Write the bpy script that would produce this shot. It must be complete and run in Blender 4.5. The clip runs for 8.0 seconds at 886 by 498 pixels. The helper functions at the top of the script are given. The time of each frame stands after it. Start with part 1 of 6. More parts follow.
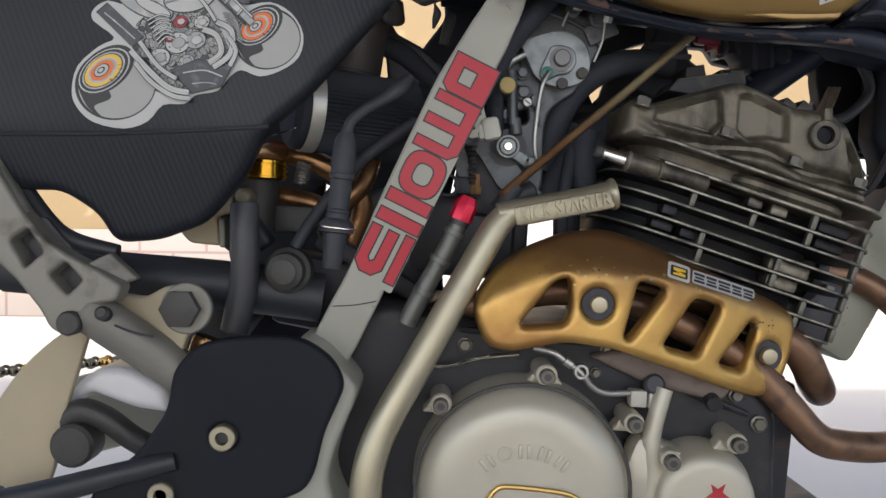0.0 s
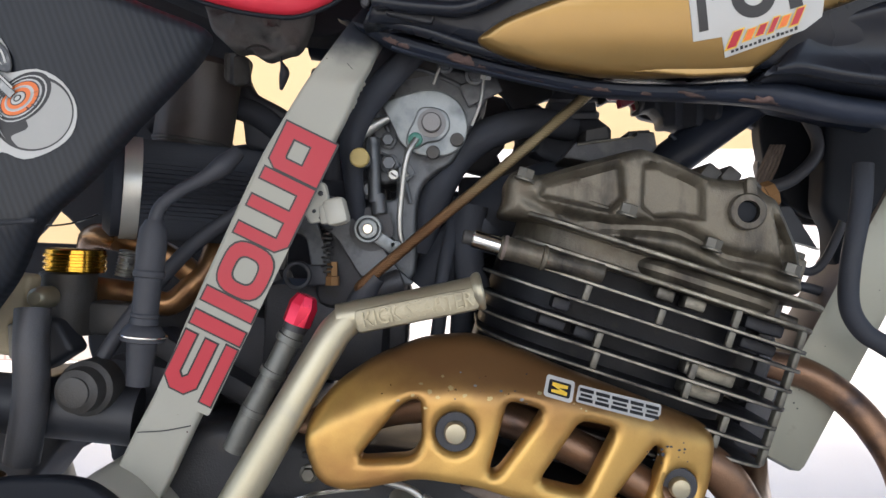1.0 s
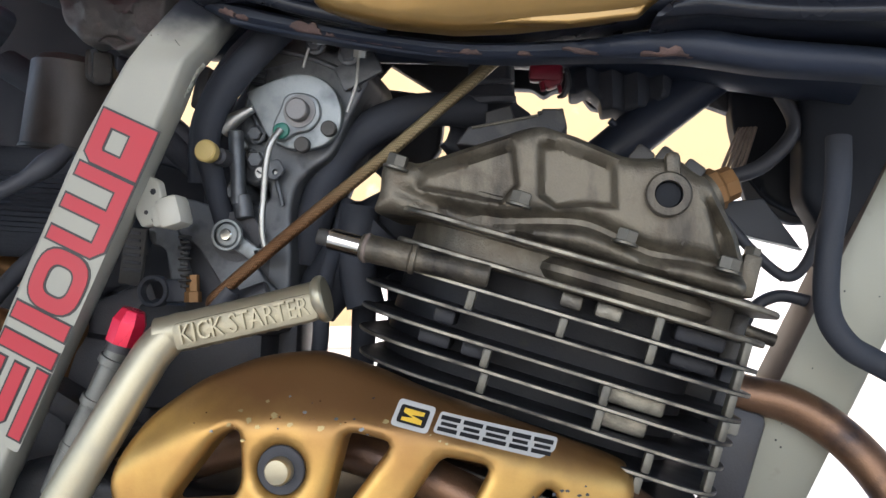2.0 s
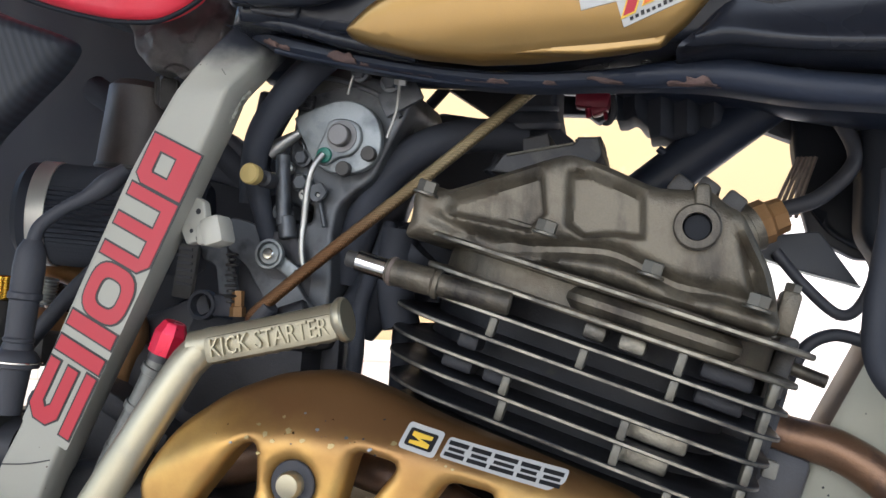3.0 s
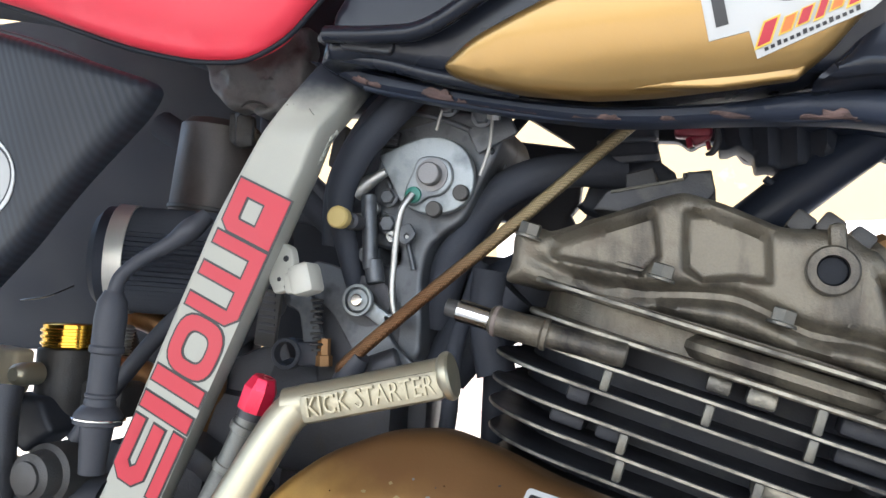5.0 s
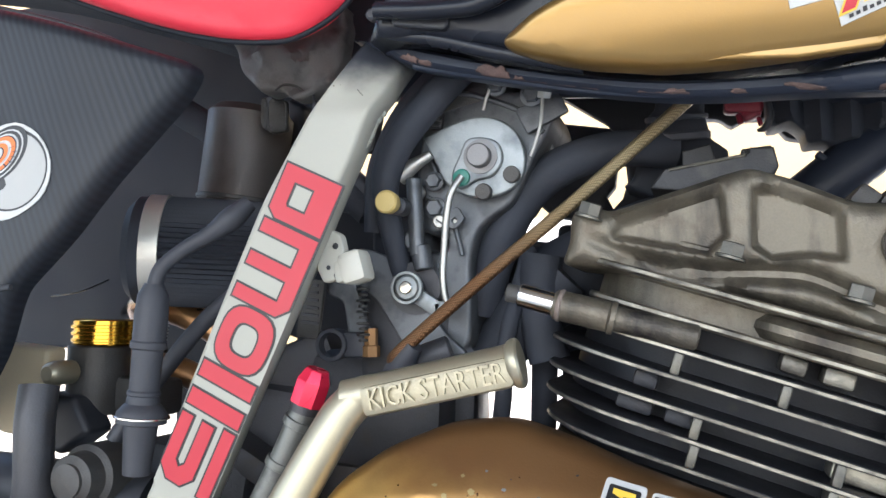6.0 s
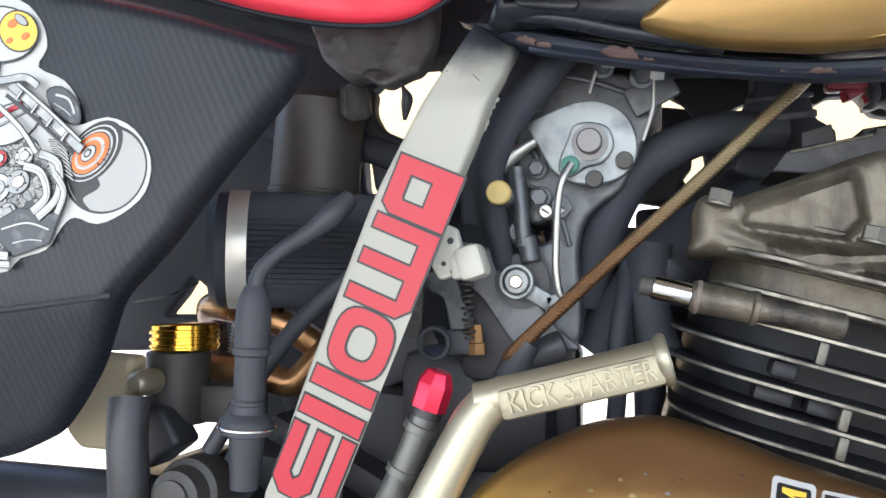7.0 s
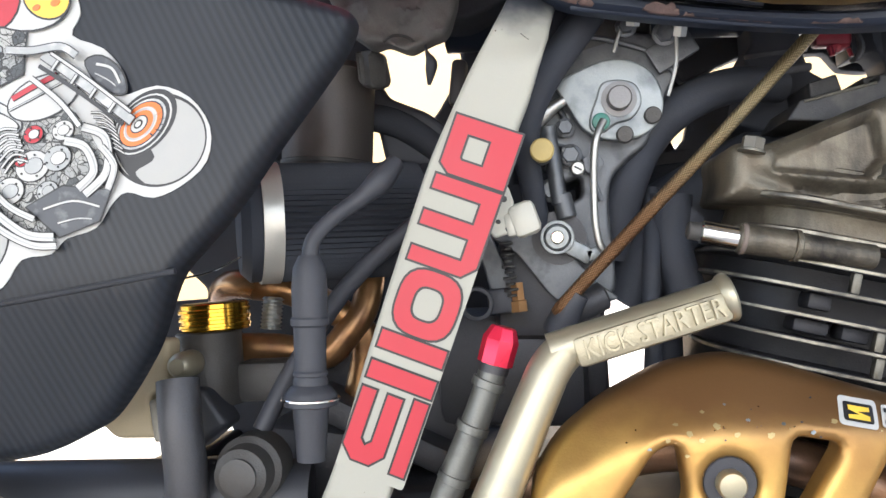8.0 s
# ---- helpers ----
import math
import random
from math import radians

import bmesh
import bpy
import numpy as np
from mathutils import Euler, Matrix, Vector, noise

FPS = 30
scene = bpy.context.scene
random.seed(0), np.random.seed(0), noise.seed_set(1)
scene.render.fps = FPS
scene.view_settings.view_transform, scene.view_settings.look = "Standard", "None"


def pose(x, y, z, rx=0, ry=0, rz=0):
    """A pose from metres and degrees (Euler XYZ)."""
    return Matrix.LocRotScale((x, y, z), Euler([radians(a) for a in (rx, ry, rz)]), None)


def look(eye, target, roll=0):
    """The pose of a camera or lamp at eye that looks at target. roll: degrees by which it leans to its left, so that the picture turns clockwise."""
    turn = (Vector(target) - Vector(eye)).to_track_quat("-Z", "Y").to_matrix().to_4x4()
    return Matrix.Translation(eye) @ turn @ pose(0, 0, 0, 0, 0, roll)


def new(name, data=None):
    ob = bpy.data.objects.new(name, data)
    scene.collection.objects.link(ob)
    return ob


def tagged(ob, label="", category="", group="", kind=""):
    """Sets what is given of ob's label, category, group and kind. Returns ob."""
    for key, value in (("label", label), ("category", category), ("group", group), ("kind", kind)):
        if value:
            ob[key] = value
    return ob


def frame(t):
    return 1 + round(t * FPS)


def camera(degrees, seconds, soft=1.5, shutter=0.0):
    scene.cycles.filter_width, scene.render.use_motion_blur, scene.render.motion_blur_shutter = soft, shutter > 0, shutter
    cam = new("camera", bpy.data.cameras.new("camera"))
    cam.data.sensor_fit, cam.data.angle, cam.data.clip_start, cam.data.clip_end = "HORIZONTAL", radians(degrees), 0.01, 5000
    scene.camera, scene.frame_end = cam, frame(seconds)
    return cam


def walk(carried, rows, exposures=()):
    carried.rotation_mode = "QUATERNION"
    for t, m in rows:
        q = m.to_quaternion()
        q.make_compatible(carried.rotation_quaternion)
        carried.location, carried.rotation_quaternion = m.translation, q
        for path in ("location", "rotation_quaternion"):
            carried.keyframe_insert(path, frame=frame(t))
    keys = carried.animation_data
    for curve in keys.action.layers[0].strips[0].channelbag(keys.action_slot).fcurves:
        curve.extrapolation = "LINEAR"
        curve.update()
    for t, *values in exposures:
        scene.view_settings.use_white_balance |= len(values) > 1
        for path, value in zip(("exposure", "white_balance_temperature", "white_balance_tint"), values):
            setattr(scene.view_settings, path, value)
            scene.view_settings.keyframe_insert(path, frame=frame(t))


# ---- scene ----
from mathutils.geometry import delaunay_2d_cdt

cam = camera(56.6, 8.0)
PATH = [
    (0, (0.0, 0.038, 0.624), (0.007, 2.037, 0.55), 0.8),
    (0.2, (0.002, 0.053, 0.621), (0.013, 2.053, 0.64), 1.8),
    (0.5, (0.029, 0.056, 0.617), (-0.025, 2.053, 0.707), 0.6),
    (0.8, (0.072, 0.098, 0.632), (-0.002, 2.096, 0.679), 0.4),
    (1, (0.116, 0.15, 0.669), (0.068, 2.149, 0.668), 0.1),
    (1.2, (0.172, 0.189, 0.688), (0.079, 2.186, 0.727), -1.4),
    (1.5, (0.213, 0.223, 0.656), (0.042, 2.21, 0.804), -1.5),
    (1.7, (0.226, 0.241, 0.637), (0.001, 2.224, 0.773), -1.6),
    (2.8, (0.286, 0.253, 0.647), (-0.21, 2.184, 0.804), 0.9),
    (3, (0.292, 0.253, 0.643), (-0.272, 2.163, 0.821), 1.1),
    (3.5, (0.31, 0.257, 0.639), (-0.338, 2.138, 0.846), 1.2),
    (4, (0.295, 0.263, 0.652), (-0.364, 2.14, 0.859), 1.4),
    (4.5, (0.278, 0.257, 0.664), (-0.371, 2.137, 0.878), 1.4),
    (4.7, (0.265, 0.262, 0.665), (-0.379, 2.144, 0.871), 1.0),
    (5.8, (0.216, 0.269, 0.66), (-0.389, 2.165, 0.858), -1.1),
    (6, (0.207, 0.269, 0.663), (-0.385, 2.171, 0.839), -1.1),
    (6.5, (0.184, 0.27, 0.669), (-0.371, 2.184, 0.839), -1.8),
    (7, (0.126, 0.267, 0.674), (-0.379, 2.198, 0.799), -2.9),
    (7.5, (0.089, 0.265, 0.665), (-0.28, 2.229, 0.753), -4.8),
    (8, (0.042, 0.247, 0.668), (-0.186, 2.233, 0.735), -6.6),
]
walk(cam, [(t, look(eye, target, roll)) for t, eye, target, roll in PATH],
     exposures=[(0.0, 1.62, 6450, 10), (0.5, 1.83, 6350, 10), (1.0, 2.12, 6300, 10), (1.7, 2.32, 6250, 9), (3.5, 2.31, 6200, 9), (4.0, 2.34, 6200, 9), (4.5, 2.64, 6100, 8), (6.5, 2.9, 6050, 7), (8.0, 2.96, 6400, 9)])

# ---- light: open shade, bright hazy sky ----
world = bpy.data.worlds.new("world")
scene.world = world
world.use_nodes = True
wn = world.node_tree.nodes
sky = wn.new("ShaderNodeTexSky")
sky.sky_type, sky.sun_disc = "NISHITA", False
sky.sun_elevation, sky.sun_rotation = radians(55), radians(190)
sky.air_density, sky.dust_density = 1.0, 4.0
wn["Background"].inputs["Strength"].default_value = 0.12
world.node_tree.links.new(sky.outputs["Color"], wn["Background"].inputs["Color"])
sun = new("sun", bpy.data.lights.new("sun", "SUN"))
sun.data.energy, sun.data.angle, sun.data.color = 1.05, radians(2), (1.0, 0.93, 0.82)
sun.matrix_world = look((-0.35, -2.0, 2.9), (0, 0, 0))

# ---- geometry: everything below is in millimetres, turned into metres here ----


def geo(*gs):
    """Joins pieces of (vertices, faces)."""
    V, F = [], []
    for v, f in gs:
        n = len(V)
        V += list(v)
        F += [[i + n for i in q] for q in f]
    return V, F


def mesh_of(name, g, material, sharp=38):
    me = bpy.data.meshes.new(name)
    me.from_pydata([(x / 1000, y / 1000, z / 1000) for x, y, z in g[0]], [], g[1])
    bm = bmesh.new()
    bm.from_mesh(me)
    bmesh.ops.remove_doubles(bm, verts=bm.verts, dist=1e-6)
    bmesh.ops.recalc_face_normals(bm, faces=bm.faces)
    bm.to_mesh(me)
    bm.free()
    for p in me.polygons:
        p.use_smooth = True
    me.set_sharp_from_angle(angle=radians(sharp))
    me.materials.append(material)
    return me


def part(name, g, material, parent, label="", sharp=38):
    """One mesh object under a thing or a part."""
    ob = new(name, mesh_of(name, g, material, sharp))
    if parent is not None:
        ob.parent = parent
        if parent.type == "EMPTY":
            ob.matrix_parent_inverse = Matrix.Translation(-parent.location)
    return tagged(ob, label)


def edged(ob, material, axis, limit=0.5):
    """Gives the faces along the rim of a plate (square to axis) their own material."""
    ob.data.materials.append(material)
    for q in ob.data.polygons:
        if abs(q.normal.dot(axis)) < limit:
            q.material_index = 1
    return ob


def fillet(pts, r, n=4):
    """Rounds the corners of a closed outline."""
    out, m = [], len(pts)
    for i in range(m):
        a, b, c = (Vector(pts[(i + k) % m]) for k in (-1, 0, 1))
        ra = min(r, (a - b).length * 0.45)
        rc = min(r, (c - b).length * 0.45)
        p, q = b + (a - b).normalized() * ra, b + (c - b).normalized() * rc
        for k in range(n + 1):
            t = k / n
            out.append(tuple(p * (1 - t) ** 2 + b * 2 * t * (1 - t) + q * t * t))
    return out


def curve(pts, res=6, closed=False):
    """A Catmull-Rom curve through the points."""
    P = [Vector(p) for p in pts]
    n, out = len(P), []
    for i in range(n if closed else n - 1):
        if closed:
            a, b, c, d = (P[(i + k) % n] for k in (-1, 0, 1, 2))
        else:
            a, b, c, d = P[max(i - 1, 0)], P[i], P[i + 1], P[min(i + 2, n - 1)]
        for k in range(res):
            t = k / res
            out.append(tuple(0.5 * (2 * b + (c - a) * t + (2 * a - 5 * b + 4 * c - d) * t * t + (3 * b - a - 3 * c + d) * t ** 3)))
    if not closed:
        out.append(tuple(P[-1]))
    return out


def circle(x, z, r, n=28):
    return [(x + r * math.cos(2 * math.pi * k / n), z + r * math.sin(2 * math.pi * k / n)) for k in range(n)]


def resample(pts, step):
    out = []
    for i in range(len(pts)):
        a, b = Vector(pts[i]), Vector(pts[(i + 1) % len(pts)])
        n = max(1, round((b - a).length / step))
        out += [tuple(a.lerp(b, k / n)) for k in range(n)]
    return out


def edge_distance(P, loops):
    d = np.full(len(P), 1e9)
    for L in loops:
        A = np.array(L)
        B = np.roll(A, -1, 0)
        for a, b in zip(A, B):
            ab = b - a
            t = np.clip(((P - a) @ ab) / max(ab @ ab, 1e-9), 0, 1)
            d = np.minimum(d, np.hypot(*(P - a - t[:, None] * ab).T))
    return d


def inside(P, loops):
    c = np.zeros(len(P), bool)
    for L in loops:
        A = np.array(L)
        B = np.roll(A, -1, 0)
        for (ax, az), (bx, bz) in zip(A, B):
            if az != bz:
                c ^= ((az > P[:, 1]) != (bz > P[:, 1])) & (P[:, 0] < (bx - ax) * (P[:, 1] - az) / (bz - az) + ax)
    return c


def sheet(outline, y, thick, holes=(), rim=0.0, step=6.0, flat=False):
    """A plate seen from the front (x, z), at depth y (a number or a function of x and z), with rounded rims."""
    loops = [resample(L, step) for L in (outline, *holes)]
    pts, edges = [], []
    for L in loops:
        n = len(pts)
        pts += L
        edges += [(n + k, n + (k + 1) % len(L)) for k in range(len(L))]
    extra = []
    if rim:
        for L in loops:
            A = np.array(L)
            T = np.roll(A, -1, 0) - np.roll(A, 1, 0)
            N = np.stack([-T[:, 1], T[:, 0]], 1) / np.maximum(np.hypot(*T.T), 1e-9)[:, None]
            for s in (-1, 1):
                for f in (0.12, 0.4, 0.75, 1.05):
                    Q = A + N * (s * rim * f)
                    ok = inside(Q, loops) & (edge_distance(Q, loops) > rim * f * 0.8)
                    extra += Q[ok].tolist()
    A = np.array(loops[0])
    if not flat:
        gx, gz = np.meshgrid(np.arange(A[:, 0].min(), A[:, 0].max(), step), np.arange(A[:, 1].min(), A[:, 1].max(), step))
        Q = np.stack([gx.ravel(), gz.ravel()], 1)
        ok = inside(Q, loops)
        ok &= edge_distance(Q, loops) > max(rim * 1.15, step * 0.4)
        extra += Q[ok].tolist()
    res = delaunay_2d_cdt([Vector(p) for p in pts + [tuple(e) for e in extra]], edges, [], 0, 1e-4)
    P = np.array([tuple(v) for v in res[0]])
    tris = [f for f in res[2]]
    keep = inside(np.array([P[list(f)].mean(0) for f in tris]), loops)
    tris = [f for f, k in zip(tris, keep) if k]
    d = edge_distance(P, loops)
    fy = y if callable(y) else (lambda x, z: y)
    base = np.array([fy(x, z) for x, z in P])
    drop = np.where(d < rim, rim - np.sqrt(np.maximum(rim ** 2 - (rim - d) ** 2, 0)), 0) if rim else np.zeros(len(P))
    drop = np.minimum(drop, thick * 0.9)
    n = len(P)
    V = [(p[0], b + q, p[1]) for p, b, q in zip(P, base, drop)] + [(p[0], b + thick, p[1]) for p, b in zip(P, base)]
    F, count = [], {}
    for f in tris:
        F.append(list(f))
        F.append([i + n for i in reversed(f)])
        for k in range(len(f)):
            e = (f[k], f[(k + 1) % len(f)])
            count[tuple(sorted(e))] = None if tuple(sorted(e)) in count else e
    for e in count.values():
        if e:
            F.append([e[1], e[0], e[0] + n, e[1] + n])
    return V, F


def frame_of(d):
    d = Vector(d).normalized()
    u = d.cross(Vector((0, 0, 1)) if abs(d.z) < 0.9 else Vector((1, 0, 0))).normalized()
    return d, u, u.cross(d)


def lathe(p, axis, profile, seg=24):
    """Turned about an axis from p: rows of (distance, radius)."""
    d, u, v = frame_of(axis)
    p = Vector(p)
    V, F = [], []
    for h, r in profile:
        for k in range(seg):
            a = 2 * math.pi * k / seg
            V.append(tuple(p + d * h + (u * math.cos(a) + v * math.sin(a)) * r))
    for i in range(len(profile) - 1):
        for k in range(seg):
            j = (k + 1) % seg
            F.append([i * seg + k, i * seg + j, (i + 1) * seg + j, (i + 1) * seg + k])
    F.append(list(range(seg))[::-1])
    F.append([(len(profile) - 1) * seg + k for k in range(seg)])
    return V, F


def rod(a, b, r, seg=20, bevel=None, r2=None):
    """A round bar from a to b with small bevels."""
    a, b = Vector(a), Vector(b)
    L = (b - a).length
    r2 = r if r2 is None else r2
    e = min(r, r2) * 0.15 if bevel is None else bevel
    return lathe(a, b - a, [(0, r - e), (e, r), (L - e, r2), (L, r2 - e)], seg)


def ring(p, axis, r_out, r_in, h, seg=32):
    e = min(h, r_out - r_in) * 0.2
    d, u, v = frame_of(axis)
    prof = [(0, r_in), (0, r_out - e), (e, r_out), (h - e, r_out), (h, r_out - e), (h, r_in)]
    p = Vector(p)
    V, F = [], []
    for q, r in prof:
        V += [tuple(p + d * q + (u * math.cos(2 * math.pi * k / seg) + v * math.sin(2 * math.pi * k / seg)) * r) for k in range(seg)]
    n = len(prof)
    for i in range(n):
        for k in range(seg):
            F.append([i * seg + k, i * seg + (k + 1) % seg, ((i + 1) % n) * seg + (k + 1) % seg, ((i + 1) % n) * seg + k])
    return V, F


def tube(pts, r, seg=14, res=6, squash=1.0, smooth=True):
    """A pipe through the points; r may be a list with one radius a point; squash flattens it in depth."""
    rs = r if isinstance(r, (list, tuple)) else [r] * len(pts)
    C = [Vector(p) for p in (curve(pts, res) if smooth else pts)]
    if smooth:
        R = [w[0] for w in curve([(q, 0.0) for q in rs], res)]
    else:
        R = list(rs)
    n = len(C)
    T = [(C[min(i + 1, n - 1)] - C[max(i - 1, 0)]).normalized() for i in range(n)]
    u = T[0].cross(Vector((0, 1, 0)))
    u = u.normalized() if u.length > 0.1 else Vector((1, 0, 0))
    V, F = [], []
    for i in range(n):
        u = (u - T[i] * u.dot(T[i])).normalized()
        v = T[i].cross(u)
        for k in range(seg):
            a = 2 * math.pi * k / seg
            o = (u * math.cos(a) + v * math.sin(a)) * R[i]
            if squash != 1.0:
                o.y *= squash
            V.append(tuple(C[i] + o))
    for i in range(n - 1):
        for k in range(seg):
            j = (k + 1) % seg
            F.append([i * seg + k, i * seg + j, (i + 1) * seg + j, (i + 1) * seg + k])
    F.append(list(range(seg))[::-1])
    F.append([(n - 1) * seg + k for k in range(seg)])
    return V, F


def block(c, size, turn=0.0, bevel=1.0, tip=0.0, yaw=0.0):
    """A bevelled box: centre, size, turned in the picture plane by turn degrees, then tip (about x) and yaw (about z)."""
    bm = bmesh.new()
    bmesh.ops.create_cube(bm, size=1)
    for v in bm.verts:
        v.co = Vector((v.co.x * size[0], v.co.y * size[1], v.co.z * size[2]))
    if bevel:
        bmesh.ops.bevel(bm, geom=bm.edges[:], offset=min(bevel, min(size) * 0.4), segments=2, affect="EDGES", profile=0.5)
    m = pose(c[0], c[1], c[2], tip, turn, 0) @ pose(0, 0, 0, 0, 0, yaw)
    V = [tuple(m @ v.co) for v in bm.verts]
    F = [[v.index for v in f.verts] for f in bm.faces]
    bm.free()
    return V, F


def pleated(a, b, r0, r1, n):
    """A folded filter element: a star-shaped bar from a to b."""
    a, b = Vector(a), Vector(b)
    d, u, v = frame_of(b - a)
    V, F, m = [], [], n * 2
    for p in (a, b):
        for k in range(m):
            w = 2 * math.pi * k / m
            V.append(tuple(p + (u * math.cos(w) + v * math.sin(w)) * (r1 if k % 2 else r0)))
    for k in range(m):
        F.append([k, (k + 1) % m, m + (k + 1) % m, m + k])
    F += [list(range(m))[::-1], [m + k for k in range(m)]]
    return V, F


def hexagon(p, axis, across, h, washer=0.0):
    """A hexagon bolt head, with a washer flange where given."""
    r = across / 2 / math.cos(math.pi / 6)
    base = min(1.2, h * 0.3) if washer else 0
    g = lathe(p, axis, [(base, r), (h - 0.6, r), (h, r * 0.86)], 6)
    return geo(lathe(p, axis, [(0, washer), (base, washer), (base + 0.4, washer * 0.9)], 20), g) if washer else g


def letters(text, size, m, depth):
    """Raised writing in the built-in font, as (vertices, faces)."""
    cu = bpy.data.curves.new("writing", "FONT")
    cu.body, cu.size, cu.extrude, cu.resolution_u, cu.align_x, cu.align_y = text, size, depth, 2, "CENTER", "CENTER"
    ob = bpy.data.objects.new("writing", cu)
    scene.collection.objects.link(ob)
    me = bpy.data.meshes.new_from_object(ob.evaluated_get(bpy.context.evaluated_depsgraph_get()))
    V = [tuple(m @ v.co) for v in me.vertices]
    F = [list(p.vertices) for p in me.polygons]
    bpy.data.objects.remove(ob)
    bpy.data.meshes.remove(me)
    bpy.data.curves.remove(cu)
    return V, F


# ---- materials ----


def surface(name, color, rough, metal=0.0, vary=0.25, scale=120.0, bump=0.15, stain=None, stain_at=0.62, stain_scale=35.0, coat=0.0, fine=900.0, spec=0.5):
    """Colour with coarse and fine variation, uneven gloss, fine relief and, where given, stains of another colour."""
    m = bpy.data.materials.new(name)
    m.use_nodes = True
    N, L = m.node_tree.nodes, m.node_tree.links
    b = N["Principled BSDF"]
    b.inputs["Metallic"].default_value = metal
    b.inputs["Coat Weight"].default_value = coat
    b.inputs["Specular IOR Level"].default_value = spec
    co = N.new("ShaderNodeTexCoord")

    def noise_node(s, detail=4.0):
        n = N.new("ShaderNodeTexNoise")
        n.inputs["Scale"].default_value, n.inputs["Detail"].default_value = s, detail
        L.new(co.outputs["Object"], n.inputs["Vector"])
        return n

    big, small = noise_node(scale * 0.25), noise_node(fine)
    mix = N.new("ShaderNodeMix")
    mix.data_type = "RGBA"
    lo, hi = [c * (1 - vary) for c in color], [min(1, c * (1 + vary)) for c in color]
    mix.inputs["A"].default_value, mix.inputs["B"].default_value = (*lo, 1), (*hi, 1)
    add = N.new("ShaderNodeMath")
    add.operation = "MULTIPLY_ADD"
    L.new(small.outputs["Fac"], add.inputs[0])
    add.inputs[1].default_value = 0.35
    sc = N.new("ShaderNodeMath")
    sc.operation = "MULTIPLY_ADD"
    L.new(big.outputs["Fac"], sc.inputs[0])
    sc.inputs[1].default_value, sc.inputs[2].default_value = 1.3, -0.32
    L.new(sc.outputs[0], add.inputs[2])
    L.new(add.outputs[0], mix.inputs["Factor"])
    out = mix.outputs["Result"]
    if stain:
        sp = noise_node(stain_scale, 6.0)
        ramp = N.new("ShaderNodeValToRGB")
        ramp.color_ramp.elements[0].position, ramp.color_ramp.elements[1].position = stain_at - 0.03, stain_at + 0.16
        L.new(sp.outputs["Fac"], ramp.inputs["Fac"])
        m2 = N.new("ShaderNodeMix")
        m2.data_type = "RGBA"
        m2.inputs["B"].default_value = (*stain, 1)
        L.new(ramp.outputs["Color"], m2.inputs["Factor"])
        L.new(out, m2.inputs["A"])
        out = m2.outputs["Result"]
    L.new(out, b.inputs["Base Color"])
    rr = N.new("ShaderNodeMapRange")
    rr.inputs["From Min"].default_value, rr.inputs["From Max"].default_value = 0.3, 0.7
    rr.inputs["To Min"].default_value, rr.inputs["To Max"].default_value = max(0.03, rough * 0.78), min(1, rough * 1.22)
    L.new(big.outputs["Fac"], rr.inputs["Value"])
    L.new(rr.outputs["Result"], b.inputs["Roughness"])
    if bump:
        bp = N.new("ShaderNodeBump")
        bp.inputs["Strength"].default_value, bp.inputs["Distance"].default_value = bump, 0.0006
        L.new(small.outputs["Fac"], bp.inputs["Height"])
        L.new(bp.outputs["Normal"], b.inputs["Normal"])
    return m


def banded(m, axis, pitch, strength, dark=0.5, tint=True):
    """Adds fine parallel ridges (weave, braid, pleats) along a direction to a material."""
    N, L = m.node_tree.nodes, m.node_tree.links
    b = N["Principled BSDF"]
    co = N.new("ShaderNodeTexCoord")
    dot = N.new("ShaderNodeVectorMath")
    dot.operation = "DOT_PRODUCT"
    dot.inputs[1].default_value = Vector(axis).normalized() * (2 * math.pi / (pitch / 1000))
    L.new(co.outputs["Object"], dot.inputs[0])
    s = N.new("ShaderNodeMath")
    s.operation = "SINE"
    L.new(dot.outputs["Value"], s.inputs[0])
    bp = N.new("ShaderNodeBump")
    bp.inputs["Strength"].default_value, bp.inputs["Distance"].default_value = strength, pitch / 6000
    L.new(s.outputs[0], bp.inputs["Height"])
    if b.inputs["Normal"].links:
        L.new(b.inputs["Normal"].links[0].from_socket, bp.inputs["Normal"])
    L.new(bp.outputs["Normal"], b.inputs["Normal"])
    if tint:
        mr = N.new("ShaderNodeMapRange")
        mr.inputs["From Min"].default_value = -1
        mr.inputs["To Min"].default_value = dark
        L.new(s.outputs[0], mr.inputs["Value"])
        mul = N.new("ShaderNodeMix")
        mul.data_type, mul.blend_type = "RGBA", "MULTIPLY"
        mul.inputs["Factor"].default_value = 1.0
        L.new(b.inputs["Base Color"].links[0].from_socket, mul.inputs["A"])
        L.new(mr.outputs["Result"], mul.inputs["B"])
        L.new(mul.outputs["Result"], b.inputs["Base Color"])
    return m




